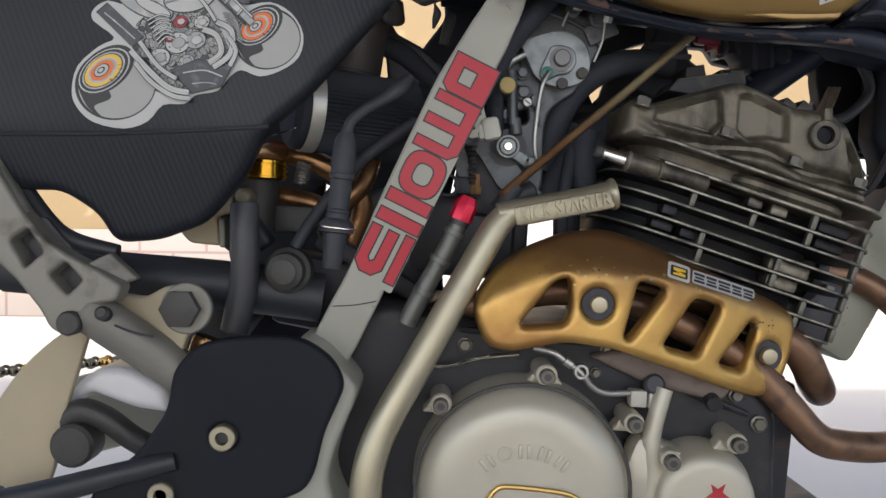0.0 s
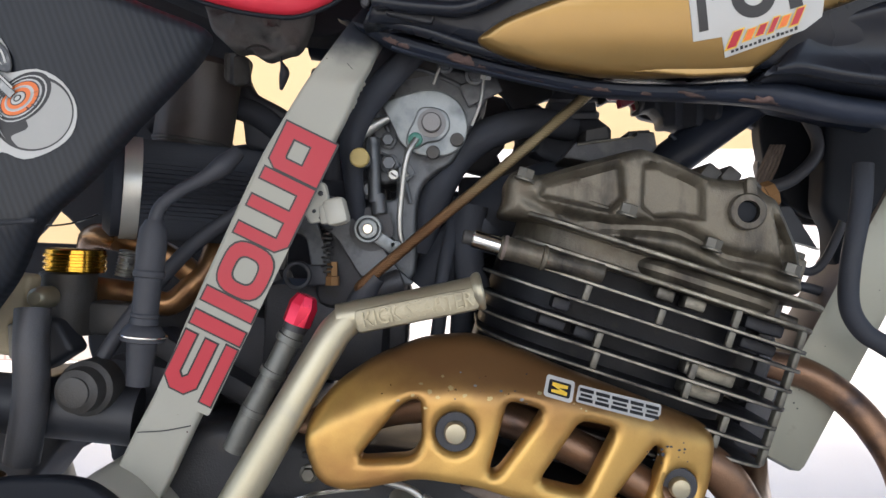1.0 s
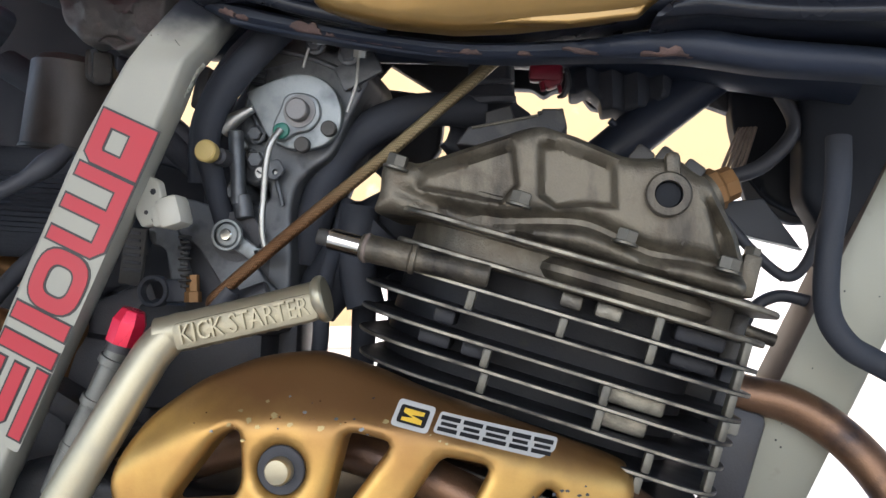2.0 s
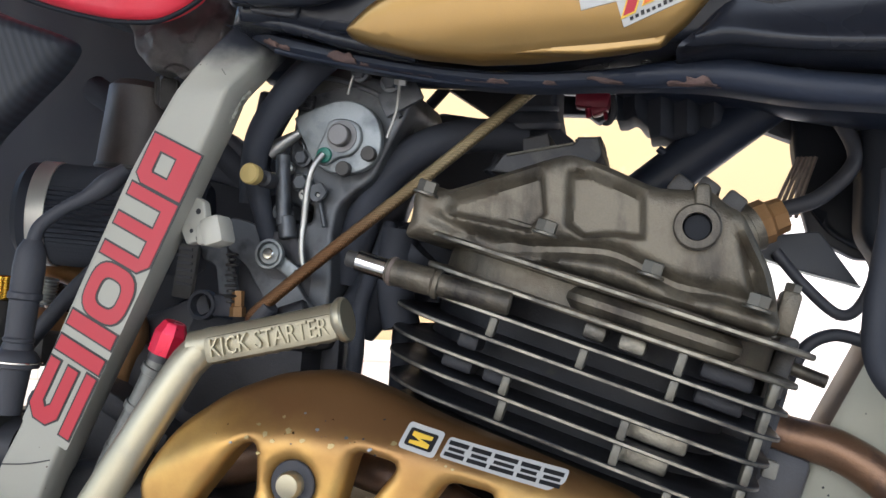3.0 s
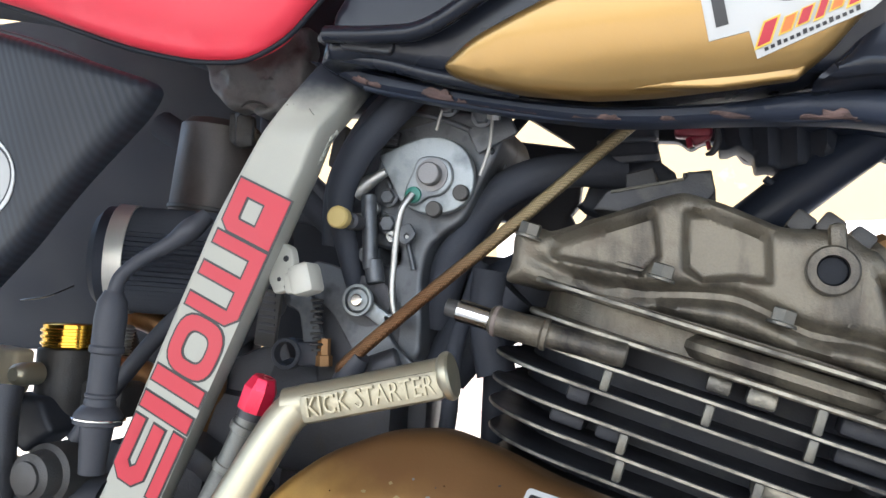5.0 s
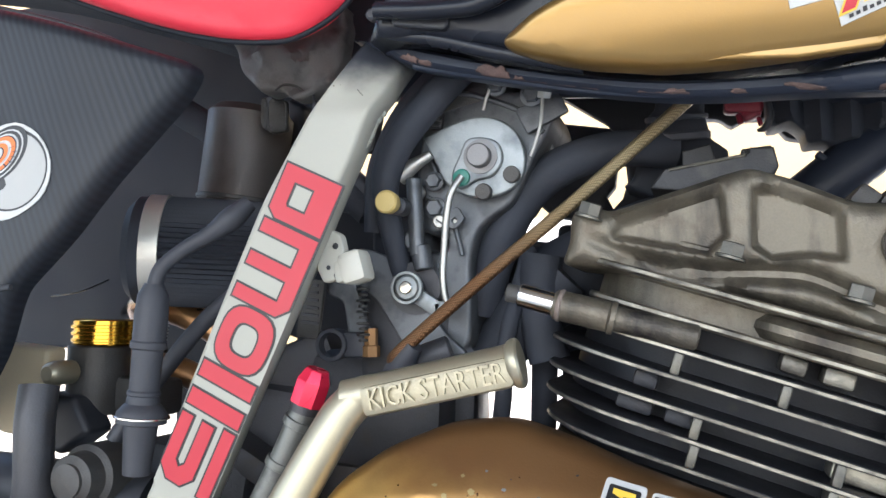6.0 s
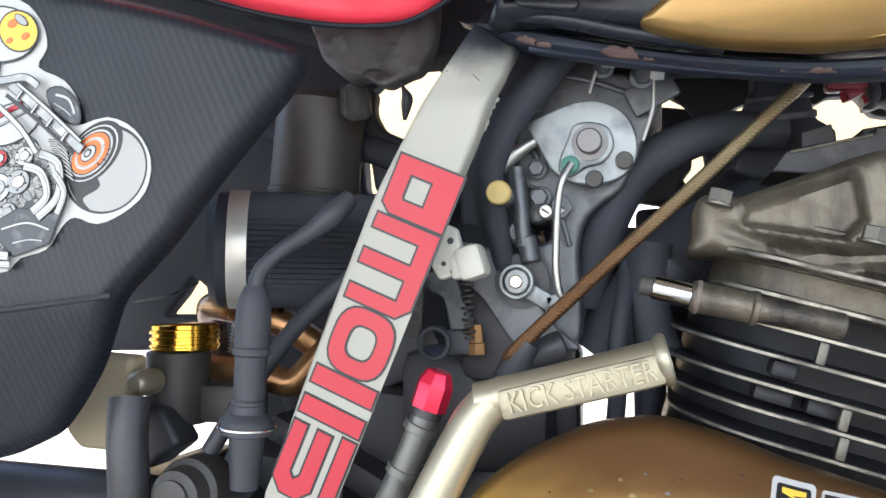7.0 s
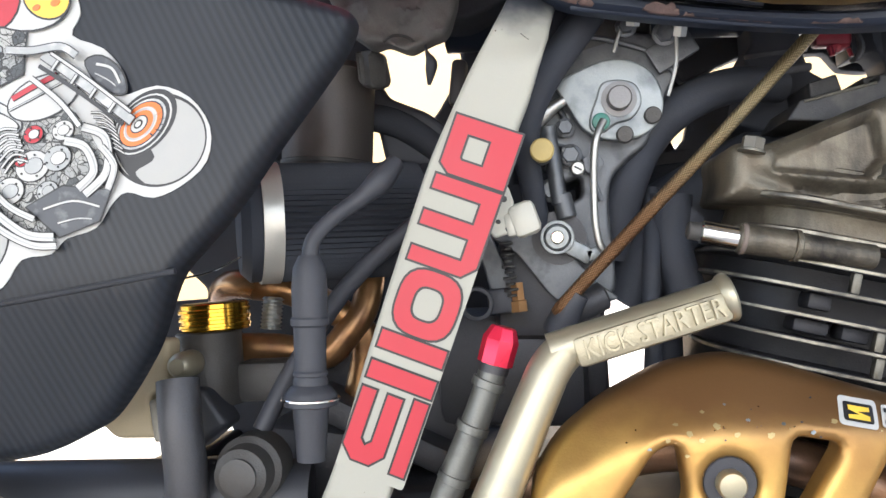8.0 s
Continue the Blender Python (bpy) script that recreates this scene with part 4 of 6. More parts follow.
def slab(u0, u1, y0, y1, s0, s1, r, edge=0.8, rl=None):
    """A rounded plate square to the cylinder's axis."""
    rl = rl or r
    plan = []
    for (cu, cyy, a0, rr) in ((u0 + rl, y0 + rl, 180, rl), (u1 - r, y0 + r, 270, r), (u1 - r, y1 - r, 0, r), (u0 + rl, y1 - rl, 90, rl)):
        plan += [(cu + rr * math.cos(radians(a0 + k * 11.25)), cyy + rr * math.sin(radians(a0 + k * 11.25))) for k in range(9)]
    n, V, F = len(plan), [], []
    cu, cyy = (u0 + u1) / 2, (y0 + y1) / 2
    levels = [(s0, edge), (s0 + edge, 0), (s1 - edge, 0), (s1, edge)]
    for s4, e in levels:
        for u, y in plan:
            w = Vector((u - cu, y - cyy))
            w = w * (1 - e / max(w.length, 1))
            V.append(eng(cu + w.x, s4, cyy + w.y))
    for i in range(3):
        for k in range(n):
            F.append([i * n + k, i * n + (k + 1) % n, (i + 1) * n + (k + 1) % n, (i + 1) * n + k])
    F += [list(range(n))[::-1], [3 * n + k for k in range(n)]]
    return V, F


barrel = part("cylinder", slab(-104, 80, 714, 866, -102, 5, 40, 0.8, 56), FINS, bike, "air-cooled cylinder with dark metal fins")
part("cylinder_base", slab(-86, 84, 716, 876, -145, -103, 46), FINS, barrel)
part("base_flange", slab(-84, 84, 700, 884, -120, -106, 60), FINS, barrel)
FIN_S = [-8, -20.8, -34.5, -47, -60, -73, -86, -99]
for k, s4 in enumerate(FIN_S):
    u0 = (-112, -114, -112, -110, -106, -100, -98, -96)[k]
    edged(part("fin", slab(u0, (103, 103, 102, 101, 100, 100, 98, 96)[k], 672, 876, s4 - 1.2, s4 + 1.2, 26, 0.5, 46), FINS, barrel), FINBRIGHT, Vector((EA.x, 0, EA.y)))


def tab(u, k, y=676, yaw=0, w=4.6):
    """A short web between fin k and the one below it (-1: under the head's lip)."""
    top = FIN_S[k] if k >= 0 else 6.2
    part("fin_tab", block(eng(u, (top + FIN_S[k + 1]) / 2, y), (w, 6, top - FIN_S[k + 1] - 2), 18, 1.2, 0, yaw), FINEDGE, barrel)


for u, k in ((-48, -1), (-48, 0), (1, 0), (47, -1), (47, 0), (-32, 2), (-30, 3), (31, 2), (31, 3), (60, 4), (58, 5), (-10, 5), (-50, 5), (10, 6)):
    tab(u, k)
for k in range(-1, 6):
    tab(91, k, 680, 12, 4.5)
# pads cast between the fins
for u, k, w in ((2, -1, 12), (22, -1, 14), (46, 2, 34), (44, 3, 26), (-62, 2, 18), (-40, 2, 14), (-60, 1, 12), (70, -1, 26), (70, 0, 24)):
    top = FIN_S[k] if k >= 0 else 6.2
    part("fin_pad", block(eng(u, (top + FIN_S[k + 1]) / 2 + 1, 692 + (4 if w > 20 else 0)), (w, 18, (top - FIN_S[k + 1]) * (0.82 if w > 20 and k > 0 else 0.6)), 18, 2), FINBRIGHT if (w > 20 and k in (2, 3)) or (k == -1 and w < 20) else FINS, barrel)

head = part("cylinder_head", geo(slab(-100, 92, 694, 890, 4, 24, 50), slab(-98, 88, 692, 892, 20, 44, 46)), CAST, bike, "sooty cast aluminium cylinder head")
edged(part("head_lip", slab(-100, 104, 673, 907, 4.6, 8, 30, 0.9, 30), CAST, head), FINBRIGHT, Vector((EA.x, 0, EA.y)))
edged(part("head_lip", slab(-104, 108, 673, 907, 21.2, 24.6, 34, 0.9, 30), CAST, head), FINBRIGHT, Vector((EA.x, 0, EA.y)))
part("head_band", slab(-20, 74, 680, 800, 8.5, 20, 20, 4), CAST, head)
part("exhaust_port", geo(rod((300, 790, 594), (338, 782, 582), 30, 24, 4), ring((330, 784, 584.5), (0.95, -0.1, -0.3), 33, 20, 12, 28), block((338, 800, 545), (30, 70, 60), 18, 6)), DARK, head, "sooty exhaust port flange")
part("fin_brace", block((340, 788, 610), (12, 60, 60), 18, 3), CASTDARK, barrel)

cover_outline = [(139, 691), (144, 702), (145, 716), (150, 720), (161, 719), (165, 717), (223, 733), (233, 735), (252, 728), (278, 715), (306, 713), (313, 705), (320, 702), (333, 672), (338, 645), (334, 638), (290, 652), (240, 668), (190, 683)]
pockets = [[(166, 703), (168, 712), (219, 725), (221, 702), (212, 693)], [(233, 724), (244, 724), (272, 711), (272, 688), (256, 690), (240, 689), (232, 696)], [(316, 698), (328, 672), (331, 652), (322, 662)]]
ledge = curve([(130, 712), (155, 703), (183, 691), (211, 685), (233, 684), (254, 682), (270, 675), (288, 665), (312, 660), (335, 652), (345, 648)], 4)
pocket_arrays = [np.array(resample(q, 3)) for q in pockets]


def cover_y(x, z):
    y, P = 684.0, np.array([[x, z]])
    for q in pocket_arrays:
        d = edge_distance(P, [q])[0] * (1 if inside(P, [q])[0] else -1)
        t = min(max((d + 1.6) / 4.6, 0), 1)
        y += 9.5 * t * t * (3 - 2 * t)
    for (ax, az), (bx, bz) in zip(ledge, ledge[1:]):
        if ax <= x <= bx:
            d = az + (bz - az) * (x - ax) / (bx - ax) - z
            y += 9.0 * min(1.0, max(0.0, (x - 152) / 30)) * math.exp(-((d - 1.0) / 4.6) ** 2)
    return y


vcover = part("valve_cover", sheet(fillet(cover_outline, 5), cover_y, 205, (), 9, 1.5), CAST, bike, "weathered cast aluminium valve cover", 60)
part("boss", ring((298, 678, 693), (0, 1, 0), 11.8, 7.2, 14), CAST, vcover, "round boss with a dark bore")
# Black disc puts the bore's inner shade into colour; no hole is cut.
part("bore", rod((298, 682.6, 693), (298, 684.5, 693), 7.4), GUARDBLACK, vcover)
part("boss_arm", block((301, 684, 708), (8, 8, 15), 0, 3), CAST, vcover)
part("casting_line", tube([(311, 684.5, 692), (309, 684.5, 678), (304, 685, 667)], 0.7, 6), CAST, vcover)
for x, z in ((156, 717), (222, 694), (276, 672), (326, 656)):
    part("bolt", hexagon((x - 1, 681, z - 4), (EA.x, 0, EA.y), 10, 8, 7), BOLT, vcover)
part("cap_joint", lathe((316, 745, 694), (0.9, 0.25, 0.43), [(0, 16), (10, 16), (11, 14), (16, 14)], 20), CAST, vcover)
part("bronze_cap", lathe((326, 770, 702), (0.93, 0.1, 0.36), [(0, 13), (14, 13.5), (16, 11), (24, 10.5)], 8), RUSTCAP, vcover, "orange-brown hexagonal cap")
part("cap_collar", lathe((320, 768, 700), (0.93, 0.1, 0.36), [(0, 15), (6, 15)], 6), POLISH, vcover)
part("top_plate", sheet(fillet([(184, 731), (187, 735), (192, 741), (212, 743.5), (234, 746.2), (234, 749), (246, 748.5), (248, 738), (242, 731), (215, 726)], 1.0), 712, 60, (), 1.2, 3), SOOT, vcover, "sooty cap plate on the cover")
part("plate_lid", sheet(fillet([(201, 743), (201, 751.5), (216, 754.5), (218, 745)], 0.8), 722, 40, (), 1.0, 3), SOOT, vcover)
part("plate_lid", sheet(fillet([(231, 746), (231, 751), (246, 752), (247, 746)], 0.8), 726, 30, (), 1.0, 3), SOOT, vcover)
part("plate_edge", tube([(194, 711.4, 740), (214, 711.2, 742.6), (232, 711.2, 745)], 0.8, 8), FINEDGE, vcover)
for x, z in ((290, 722), (304, 720), (318, 712)):
    part("top_notch", block((x, 760, z), (12, 60, 12), 40, 2), CASTDARK, vcover)
studp = part("tensioner", geo(rod((139, 667, 670.5), (166, 667, 663.5), 7.4, 20), rod((164, 668, 664), (205, 674, 653), 6.2, 18)), CAST, bike, "cast sleeve with a bright steel plug")
part("sleeve_ring", ring((165, 668, 663.7), (0.96, 0.12, -0.26), 8.2, 6, 3, 24), CAST, studp)
part("sleeve_ring", ring((141, 667, 670), (0.96, 0.0, -0.26), 8.0, 5.5, 2.4, 24), BROWNDIRTSHADE, studp)
part("plug_cap", rod((116, 665.6, 677), (123, 666, 675.2), 4.6, 18), CASTDARK, studp)
part("plug", rod((122, 666, 675.5), (140, 666, 670), 5.9, 20), CHROME, studp, "bright steel plug")

# crankcase and clutch cover ----------------------------------------------
case_outline = [(-96, 548), (-40, 560), (40, 545), (120, 540), (240, 505), (262, 480), (262, 380), (-110, 380)]
case = part("crankcase", sheet(fillet(case_outline, 12), 664, 240, (), 10, 10), CASEBLACK, bike, "dark oily engine casing")
random.seed(19)
for x, z, r in ((20, 528, 4), (128, 525, 3.5), (176, 508, 5), (228, 492, 4), (246, 470, 4.5), (120, 508, 3), (-8, 534, 3.5)):
    part("case_bolt", hexagon((x, 663, z), (0, -1, 0), r * 2, 5, r * 1.5), BOLT, case)
for pts in ([(16, 662, 540), (60, 660, 536), (112, 660, 531)], [(128, 661, 530), (180, 660, 514), (236, 660, 496)], [(150, 661, 512), (190, 658, 496), (236, 660, 478)]):
    part("case_rib", tube(pts, [2.2, 3.4, 2.2], 8, 6), CASEBLACK, case)
part("case_lump", sheet(fillet([(112, 522), (150, 530), (200, 512), (224, 500), (214, 488), (160, 500)], 6), 652, 16, (), 5, 4), BROWNDIRTSHADE, case, "brown dirt-caked boss")
part("engine_hanger", geo(block((277, 722, 440), (26, 40, 110), 4, 6), block((262, 716, 492), (40, 30, 30), 20, 6)), CASEBLACK, bike, "black engine hanger plate")
part("rear_case", block((-45, 790, 590), (70, 120, 70), 8, 12), DARK, bike)
part("case_lug", rod((206, 660, 492), (206, 644, 488), 6), CASEBLACK, case)
cc = part("clutch_cover", geo(lathe((62, 668, 427), (0, -1, 0), [(0, 80.5), (16, 80.5), (18, 80), (30, 78.5), (40, 76), (47, 71), (51.5, 64), (53.5, 57), (54, 50), (54, 0.5)], 72)), COVER, bike, "pale silver clutch cover with raised blocks", 30)
part("cover_shoulder", ring((62, 628, 427), (0, -1, 0), 79.6, 77, 2.0, 64), CASTDARK, cc)
for k in range(5):
    a = radians(128 - k * 19)
    x, z = 62 + 43 * math.cos(a), 421 + 39 * math.sin(a)
    w = ring((x, 613.8, z), (0, -1, 0), 5.6, 3.6, 0.9, 20) if k == 1 else geo(block((x - 3 * math.sin(a), 613.4, z + 3 * math.cos(a)), (3, 1.6, 10), -math.degrees(a) + 90 + 90 + 90, 0.5), block((x + 3 * math.sin(a), 613.4, z - 3 * math.cos(a)), (3, 1.6, 10), -math.degrees(a) + 270, 0.5))
    part("raised_block", w, COVER, cc)
part("emblem_rim", tube([(36, 612.5, 425), (42, 612.5, 433), (52, 612.5, 435), (90, 612.5, 431), (104, 612.5, 424)], 1.8, 8, 4), BRASS, cc)
for x, z, r in ((2, 490, 8), (78, 512, 8), (142, 478, 7.5), (169, 451, 7.5), (217, 464, 7.5)):
    lug = part("cover_lug", geo(rod((x, 664, z), (x, 626, z), r, 20), sheet(fillet([(x - 15, z - 9), (x, z + 9), (x + 15, z - 10)], 4), 640, 14, (), 2, 4)), COVER, cc)
    part("bolt", geo(rod((x, 627, z), (x, 619, z), 5.6, 18), ), BOLT, lug)
    part("socket", lathe((x, 619.2, z), (0, -1, 0), [(0, 2.9), (0.4, 2.9)], 6), DARK, lug)
sc = part("filter_cover", geo(lathe((196, 668, 420), (0, -1, 0), [(0, 40), (22, 40), (26, 38), (38, 36), (42, 32), (43, 26), (43, 0.5)], 48), block((160, 650, 432), (50, 30, 60), 20, 10)), COVER, bike, "round pale filter cover")
part("star_mark", sheet([(203 + (9 if k % 2 else 3.6) * math.cos(radians(k * 36 + 18)), 428 + (9 if k % 2 else 3.6) * math.sin(radians(k * 36 + 18))) for k in range(10)], 624.2, 0.5, (), 0, 5, True), STICKRED, sc)
part("case_web", tube([(168, 644, 500), (158, 640, 465), (160, 642, 435), (154, 644, 400)], [6.5, 7, 9, 10], 14), COVER, case, "pale oil pipe")
clamp = part("pipe_clamp", geo(block((149, 650, 492), (12, 14, 12), 3, 1), block((162, 650, 491), (11, 14, 12.5), 3, 1)), WHITEPAINT, bike, "pale square pipe joint")
part("joint_head", lathe((161, 655, 500), (0, -1, 0.3), [(0, 8), (10, 8), (12, 6)], 16), DARK, clamp)
oil = part("oil_pipe", tube([(70, 640, 530), (84, 636, 527), (92, 635, 522), (104, 634, 513), (112, 636, 503), (124, 640, 497), (146, 648, 496)], 2.4, 10), STEEL, bike, "thin plated oil pipe")
part("banjo", geo(ring((104, 638, 514), (0, -1, 0), 5.6, 3.6, 7, 24)), STEEL, oil)
part("ferrule", rod((92, 635, 522), (98, 634.5, 518), 3.6, 12), STEEL, oil)
part("side_pipe", tube([(-10, 660, 512), (8, 655, 513), (30, 650, 520), (60, 648, 524)], 1.6, 8), CHROME, bike)

# exhaust ------------------------------------------------------------------
hdr = part("exhaust_header", tube([(320, 778, 588), (350, 776, 581), (374, 774, 575), (398, 770, 560), (417, 762, 538), (430, 750, 510), (430, 735, 480), (412, 715, 458), (380, 695, 450), (343, 668, 452), (310, 660, 455), (288, 658, 462), (262, 660, 490), (228, 664, 522), (150, 668, 560), (90, 672, 570), (30, 684, 556), (-35, 705, 540), (-90, 735, 548)], 11.8, 18, 6), HEADER, bike, "dark heat-stained exhaust header pipe")
part("exhaust_header", tube([(300, 800, 590), (330, 830, 570), (345, 820, 520), (332, 770, 490), (316, 716, 486), (300, 690, 500), (276, 680, 530), (220, 690, 560), (120, 700, 575)], 13, 18, 6), HEADER, bike, "dark heat-stained exhaust header pipe")
part("exhaust_bend", tube([(-185, 800, 640), (-166, 764, 664), (-148, 732, 677), (-128, 722, 676), (-108, 722, 671), (-84, 726, 658), (-66, 732, 636), (-76, 735, 600), (-84, 735, 570), (-86, 735, 540)], 9, 16, 6), BRONZE, bike, "brown exhaust bend")
part("exhaust_bend", tube([(-190, 745, 640), (-150, 722, 641), (-114, 720, 637), (-90, 720, 630), (-75, 722, 641), (-63, 728, 657), (-56, 740, 690)], 8.5, 16, 6), BRONZE, bike, "brown exhaust bend")

# heat shield --------------------------------------------------------------
shield_outline = [(24, 556), (27, 572), (40, 589), (64, 605), (93, 616), (122, 618), (150, 609), (175, 598), (215, 582), (262, 562), (274, 555), (275, 545), (272, 525), (262, 502), (250, 494), (237, 493), (210, 502), (176, 515), (124, 533), (91, 538), (50, 530), (33, 534)]
ridge = [(20, 556), (38, 570), (70, 584), (110, 588), (175, 581), (280, 545)]


def ridge_z(x):
    for (a, za), (b, zb) in zip(ridge, ridge[1:]):
        if x <= b:
            return za + (zb - za) * max(0, (x - a)) / (b - a)
    return ridge[-1][1]


def shield_y(x, z):
    f = 613 + max(0, x - 95) ** 2 / 155 ** 2 * 40
    over = z - ridge_z(x)
    soft = over + math.sqrt(over * over + 16)
    return f + soft * 0.42 + max(0, 60 - x) * 0.1


slots = [[(56, 549), (82, 581), (92, 584), (93, 560), (88, 551)], [(142, 582), (163, 576), (136, 541), (131, 541)], [(185, 569), (207, 563), (187, 527), (160, 535)], [(233, 552), (238, 545), (225, 514), (204, 520)]]
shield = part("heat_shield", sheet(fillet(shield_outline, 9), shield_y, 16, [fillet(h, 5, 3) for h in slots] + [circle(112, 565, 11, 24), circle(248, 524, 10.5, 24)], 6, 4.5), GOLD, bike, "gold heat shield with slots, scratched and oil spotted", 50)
for x, z in ((112, 565), (248, 524)):
    y0 = shield_y(x, z)
    part("washer", ring((x, y0 + 6, z), (0, -1, 0), 11.5, 5, 3, 28), RUBBER, shield, "dark rubber washer")
    part("bolt", lathe((x, y0 + 8, z), (0, -1, 0), [(0, 6.5), (9, 6.5), (11, 5.5), (11.4, 3), (11.4, 0.2)], 24), POLISH, shield, "pale round bolt head")
    part("backing", rod((x, y0 + 14, z), (x, y0 + 18, z), 14), DARK, shield)
random.seed(8)


def flake(x, z, r, material):
    """A worn-off patch of the shield's finish with a ragged edge."""
    edge = [(x + r * math.cos(t) * random.uniform(0.55, 1.3), z + r * 0.7 * math.sin(t) * random.uniform(0.55, 1.3)) for t in (2 * math.pi * k / 11 for k in range(11))]
    part("paint_chip", sheet(edge, lambda u, w: shield_y(u, w) - 0.12, 0.4, (), 0, 1.2, True), material, shield)


for x, z, r in ((98, 588, 2.6), (103, 585, 1.8), (92, 592, 1.5), (110, 590, 2.4), (118, 586, 2.0), (124, 591, 1.4), (88, 586, 1.6), (131, 584, 2.2), (138, 588, 1.3), (150, 583, 1.6), (104, 596, 1.3), (80, 583, 1.2), (160, 586, 1.8), (115, 598, 1.0), (96, 579, 1.4)):
    flake(x + random.uniform(-1, 1), z, r * 0.75, random.choice((CARBLIGHT, SHIELDWORN, SHIELDWORN)))
for k in range(26):
    x = random.uniform(70, 190)
    flake(x, ridge_z(x) + random.uniform(-5, 20) * random.random() ** 0.7, random.choice((0.35, 0.45, 0.6, 0.8)), random.choice((DARK, BRONZE, BRONZE, SHIELDWORN)))
for k in range(16):
    flake(226 + random.uniform(0, 28), 538 + random.uniform(0, 13), random.uniform(0.5, 1.3), DARK)
# maker's sticker: white box and white-edged dark bars
sh = lambda o: (lambda x, z: shield_y(x, z) - o)
SB, SD, SN = Vector((165, 594)), Vector((0.957, -0.29)), Vector((0.29, 0.957))


def sp(a, b):
    v = SB + SD * a + SN * b
    return (v.x, v.y)


mark = part("shield_sticker", sheet(fillet([sp(0, -9.5), sp(0, 2), sp(17.5, 2), sp(17.5, -9.5)], 2), sh(0.6), 0.5, (), 0, 4), STICKWHITE, shield, "small white-edged sticker with dark bars")
part("sticker_ground", sheet(fillet([sp(2, -7.5), sp(2, 0), sp(15.5, 0), sp(15.5, -7.5)], 1.2), sh(1.0), 0.3, (), 0, 4), STICKBLACK, mark)
part("sticker_sign", sheet([sp(4, -1.2), sp(13.5, -1.2), sp(13.5, -2.8), sp(8, -3.4), sp(13.5, -4.6), sp(13.5, -6.4), sp(4, -6.4), sp(4, -5), sp(9, -4.4), sp(4, -3)], sh(1.4), 0.3, (), 0, 4), STICKYEL, mark)
part("sticker_bar", sheet(fillet([sp(19.5, -8), sp(20, 1), sp(76, 1.5), sp(76, -4), sp(70, -8.6)], 1.5), sh(0.6), 0.5, (), 0, 4), STICKWHITE, mark)
for a, w in ((21, 9), (31.5, 9), (42, 11), (54.5, 9), (65, 9.5)):
    for j, (q0, q1, i) in enumerate(((-0.2, -2.0, 0), (-2.9, -4.3, 0.8), (-5.1, -6.8, 0))):
        part("sticker_bar", sheet([sp(a + i, q0), sp(a + w - i, q0), sp(a + w - i, q1), sp(a + i, q1)], sh(1.0), 0.3, (), 0, 3), STICKBLACK, mark)

# kick starter ---------------------------------------------------------------
kick = part("kick_starter", tube([(-50, 603, 395), (-50, 604, 425), (-47, 606, 452), (-37, 610, 480), (-12, 617, 525), (16, 626, 576), (35, 632.5, 610), (42, 635, 621), (51, 637, 628.5), (62, 638, 631)], [11.5, 11.5, 11.4, 11.2, 11, 10.6, 10.2, 10, 9.4, 8.4], 20, 8, 0.8), POLISH, bike, "worn polished kick starter lever")
KA, KB = Vector((44, 637, 627)), Vector((126, 641, 643.5))
KD = (KB - KA).normalized()
part("pedal", geo(tube([tuple(KA - KD * 2), tuple(KA + KD * 10), tuple(KA + KD * 40), tuple(KB - KD * 4)], [9.4, 9.3, 9.2, 9.6], 24, 5, 0.9), lathe(tuple(KB - KD * 4), KD, [(0, 9.6), (1.5, 11), (3.2, 11.8), (5, 11.6), (6.0, 10.6)], 28)), POLISH, kick, "folding foot pedal")
tilt = -math.degrees(math.atan2(KD.z, KD.x))
kc = KA + KD * 45
m = pose(kc.x + 1.6, kc.y - 10.2, kc.z - 2.6, 0, tilt, 2.8) @ pose(0, 0, 0, 90, 0, 0)
part("grip_pad", block((kc.x + 1, kc.y - 5.6, kc.z - 2.8), (74, 8, 14.5), tilt, 5.0, 0, 2.8), EMBOSS, kick, "embossed grip face")
part("raised_writing", letters("KICK STARTER", 13.2, m @ Matrix.Diagonal((0.76, 1, 1, 1)), 1.2), EMBOSS, kick, "raised cast lettering")
for k in range(9):
    q = KA + KD * (14 + k * 7.4)
    part("grip_tooth", rod((q.x, q.y - 6.5, q.z - 7.4), (q.x, q.y + 5, q.z - 7.4), 3.0, 14), POLISH, kick)

# red cap damper
red = part("clutch_adjuster", tube([(-24, 652, 545), (-14, 651, 566), (4, 650, 600), (15, 650, 624)], [7.5, 7.5, 7, 7], 18, 5), GREYTUBE, bike, "grey tube with a red anodised cap")
part("red_cap", lathe((14.5, 650, 623), (0.36, 0, 0.93), [(0, 8.8), (12, 9.0), (12.6, 8.8), (18, 6.4), (18.6, 5.6)], 8), REDANOD, red, "red anodised hexagon cap", 20)
for h in (0.3, 0.62, 0.9):
    part("tube_step", ring((-24 + 37 * h, 652 - 2 * h, 545 + 74 * h), (0.45, 0, 0.89), 8.4, 6.5, 4.5, 24), GREYTUBE, red)
part("collar", lathe((13, 650, 619), (0.36, 0, 0.93), [(0, 7.6), (4, 7.6)], 18), DARK, red)

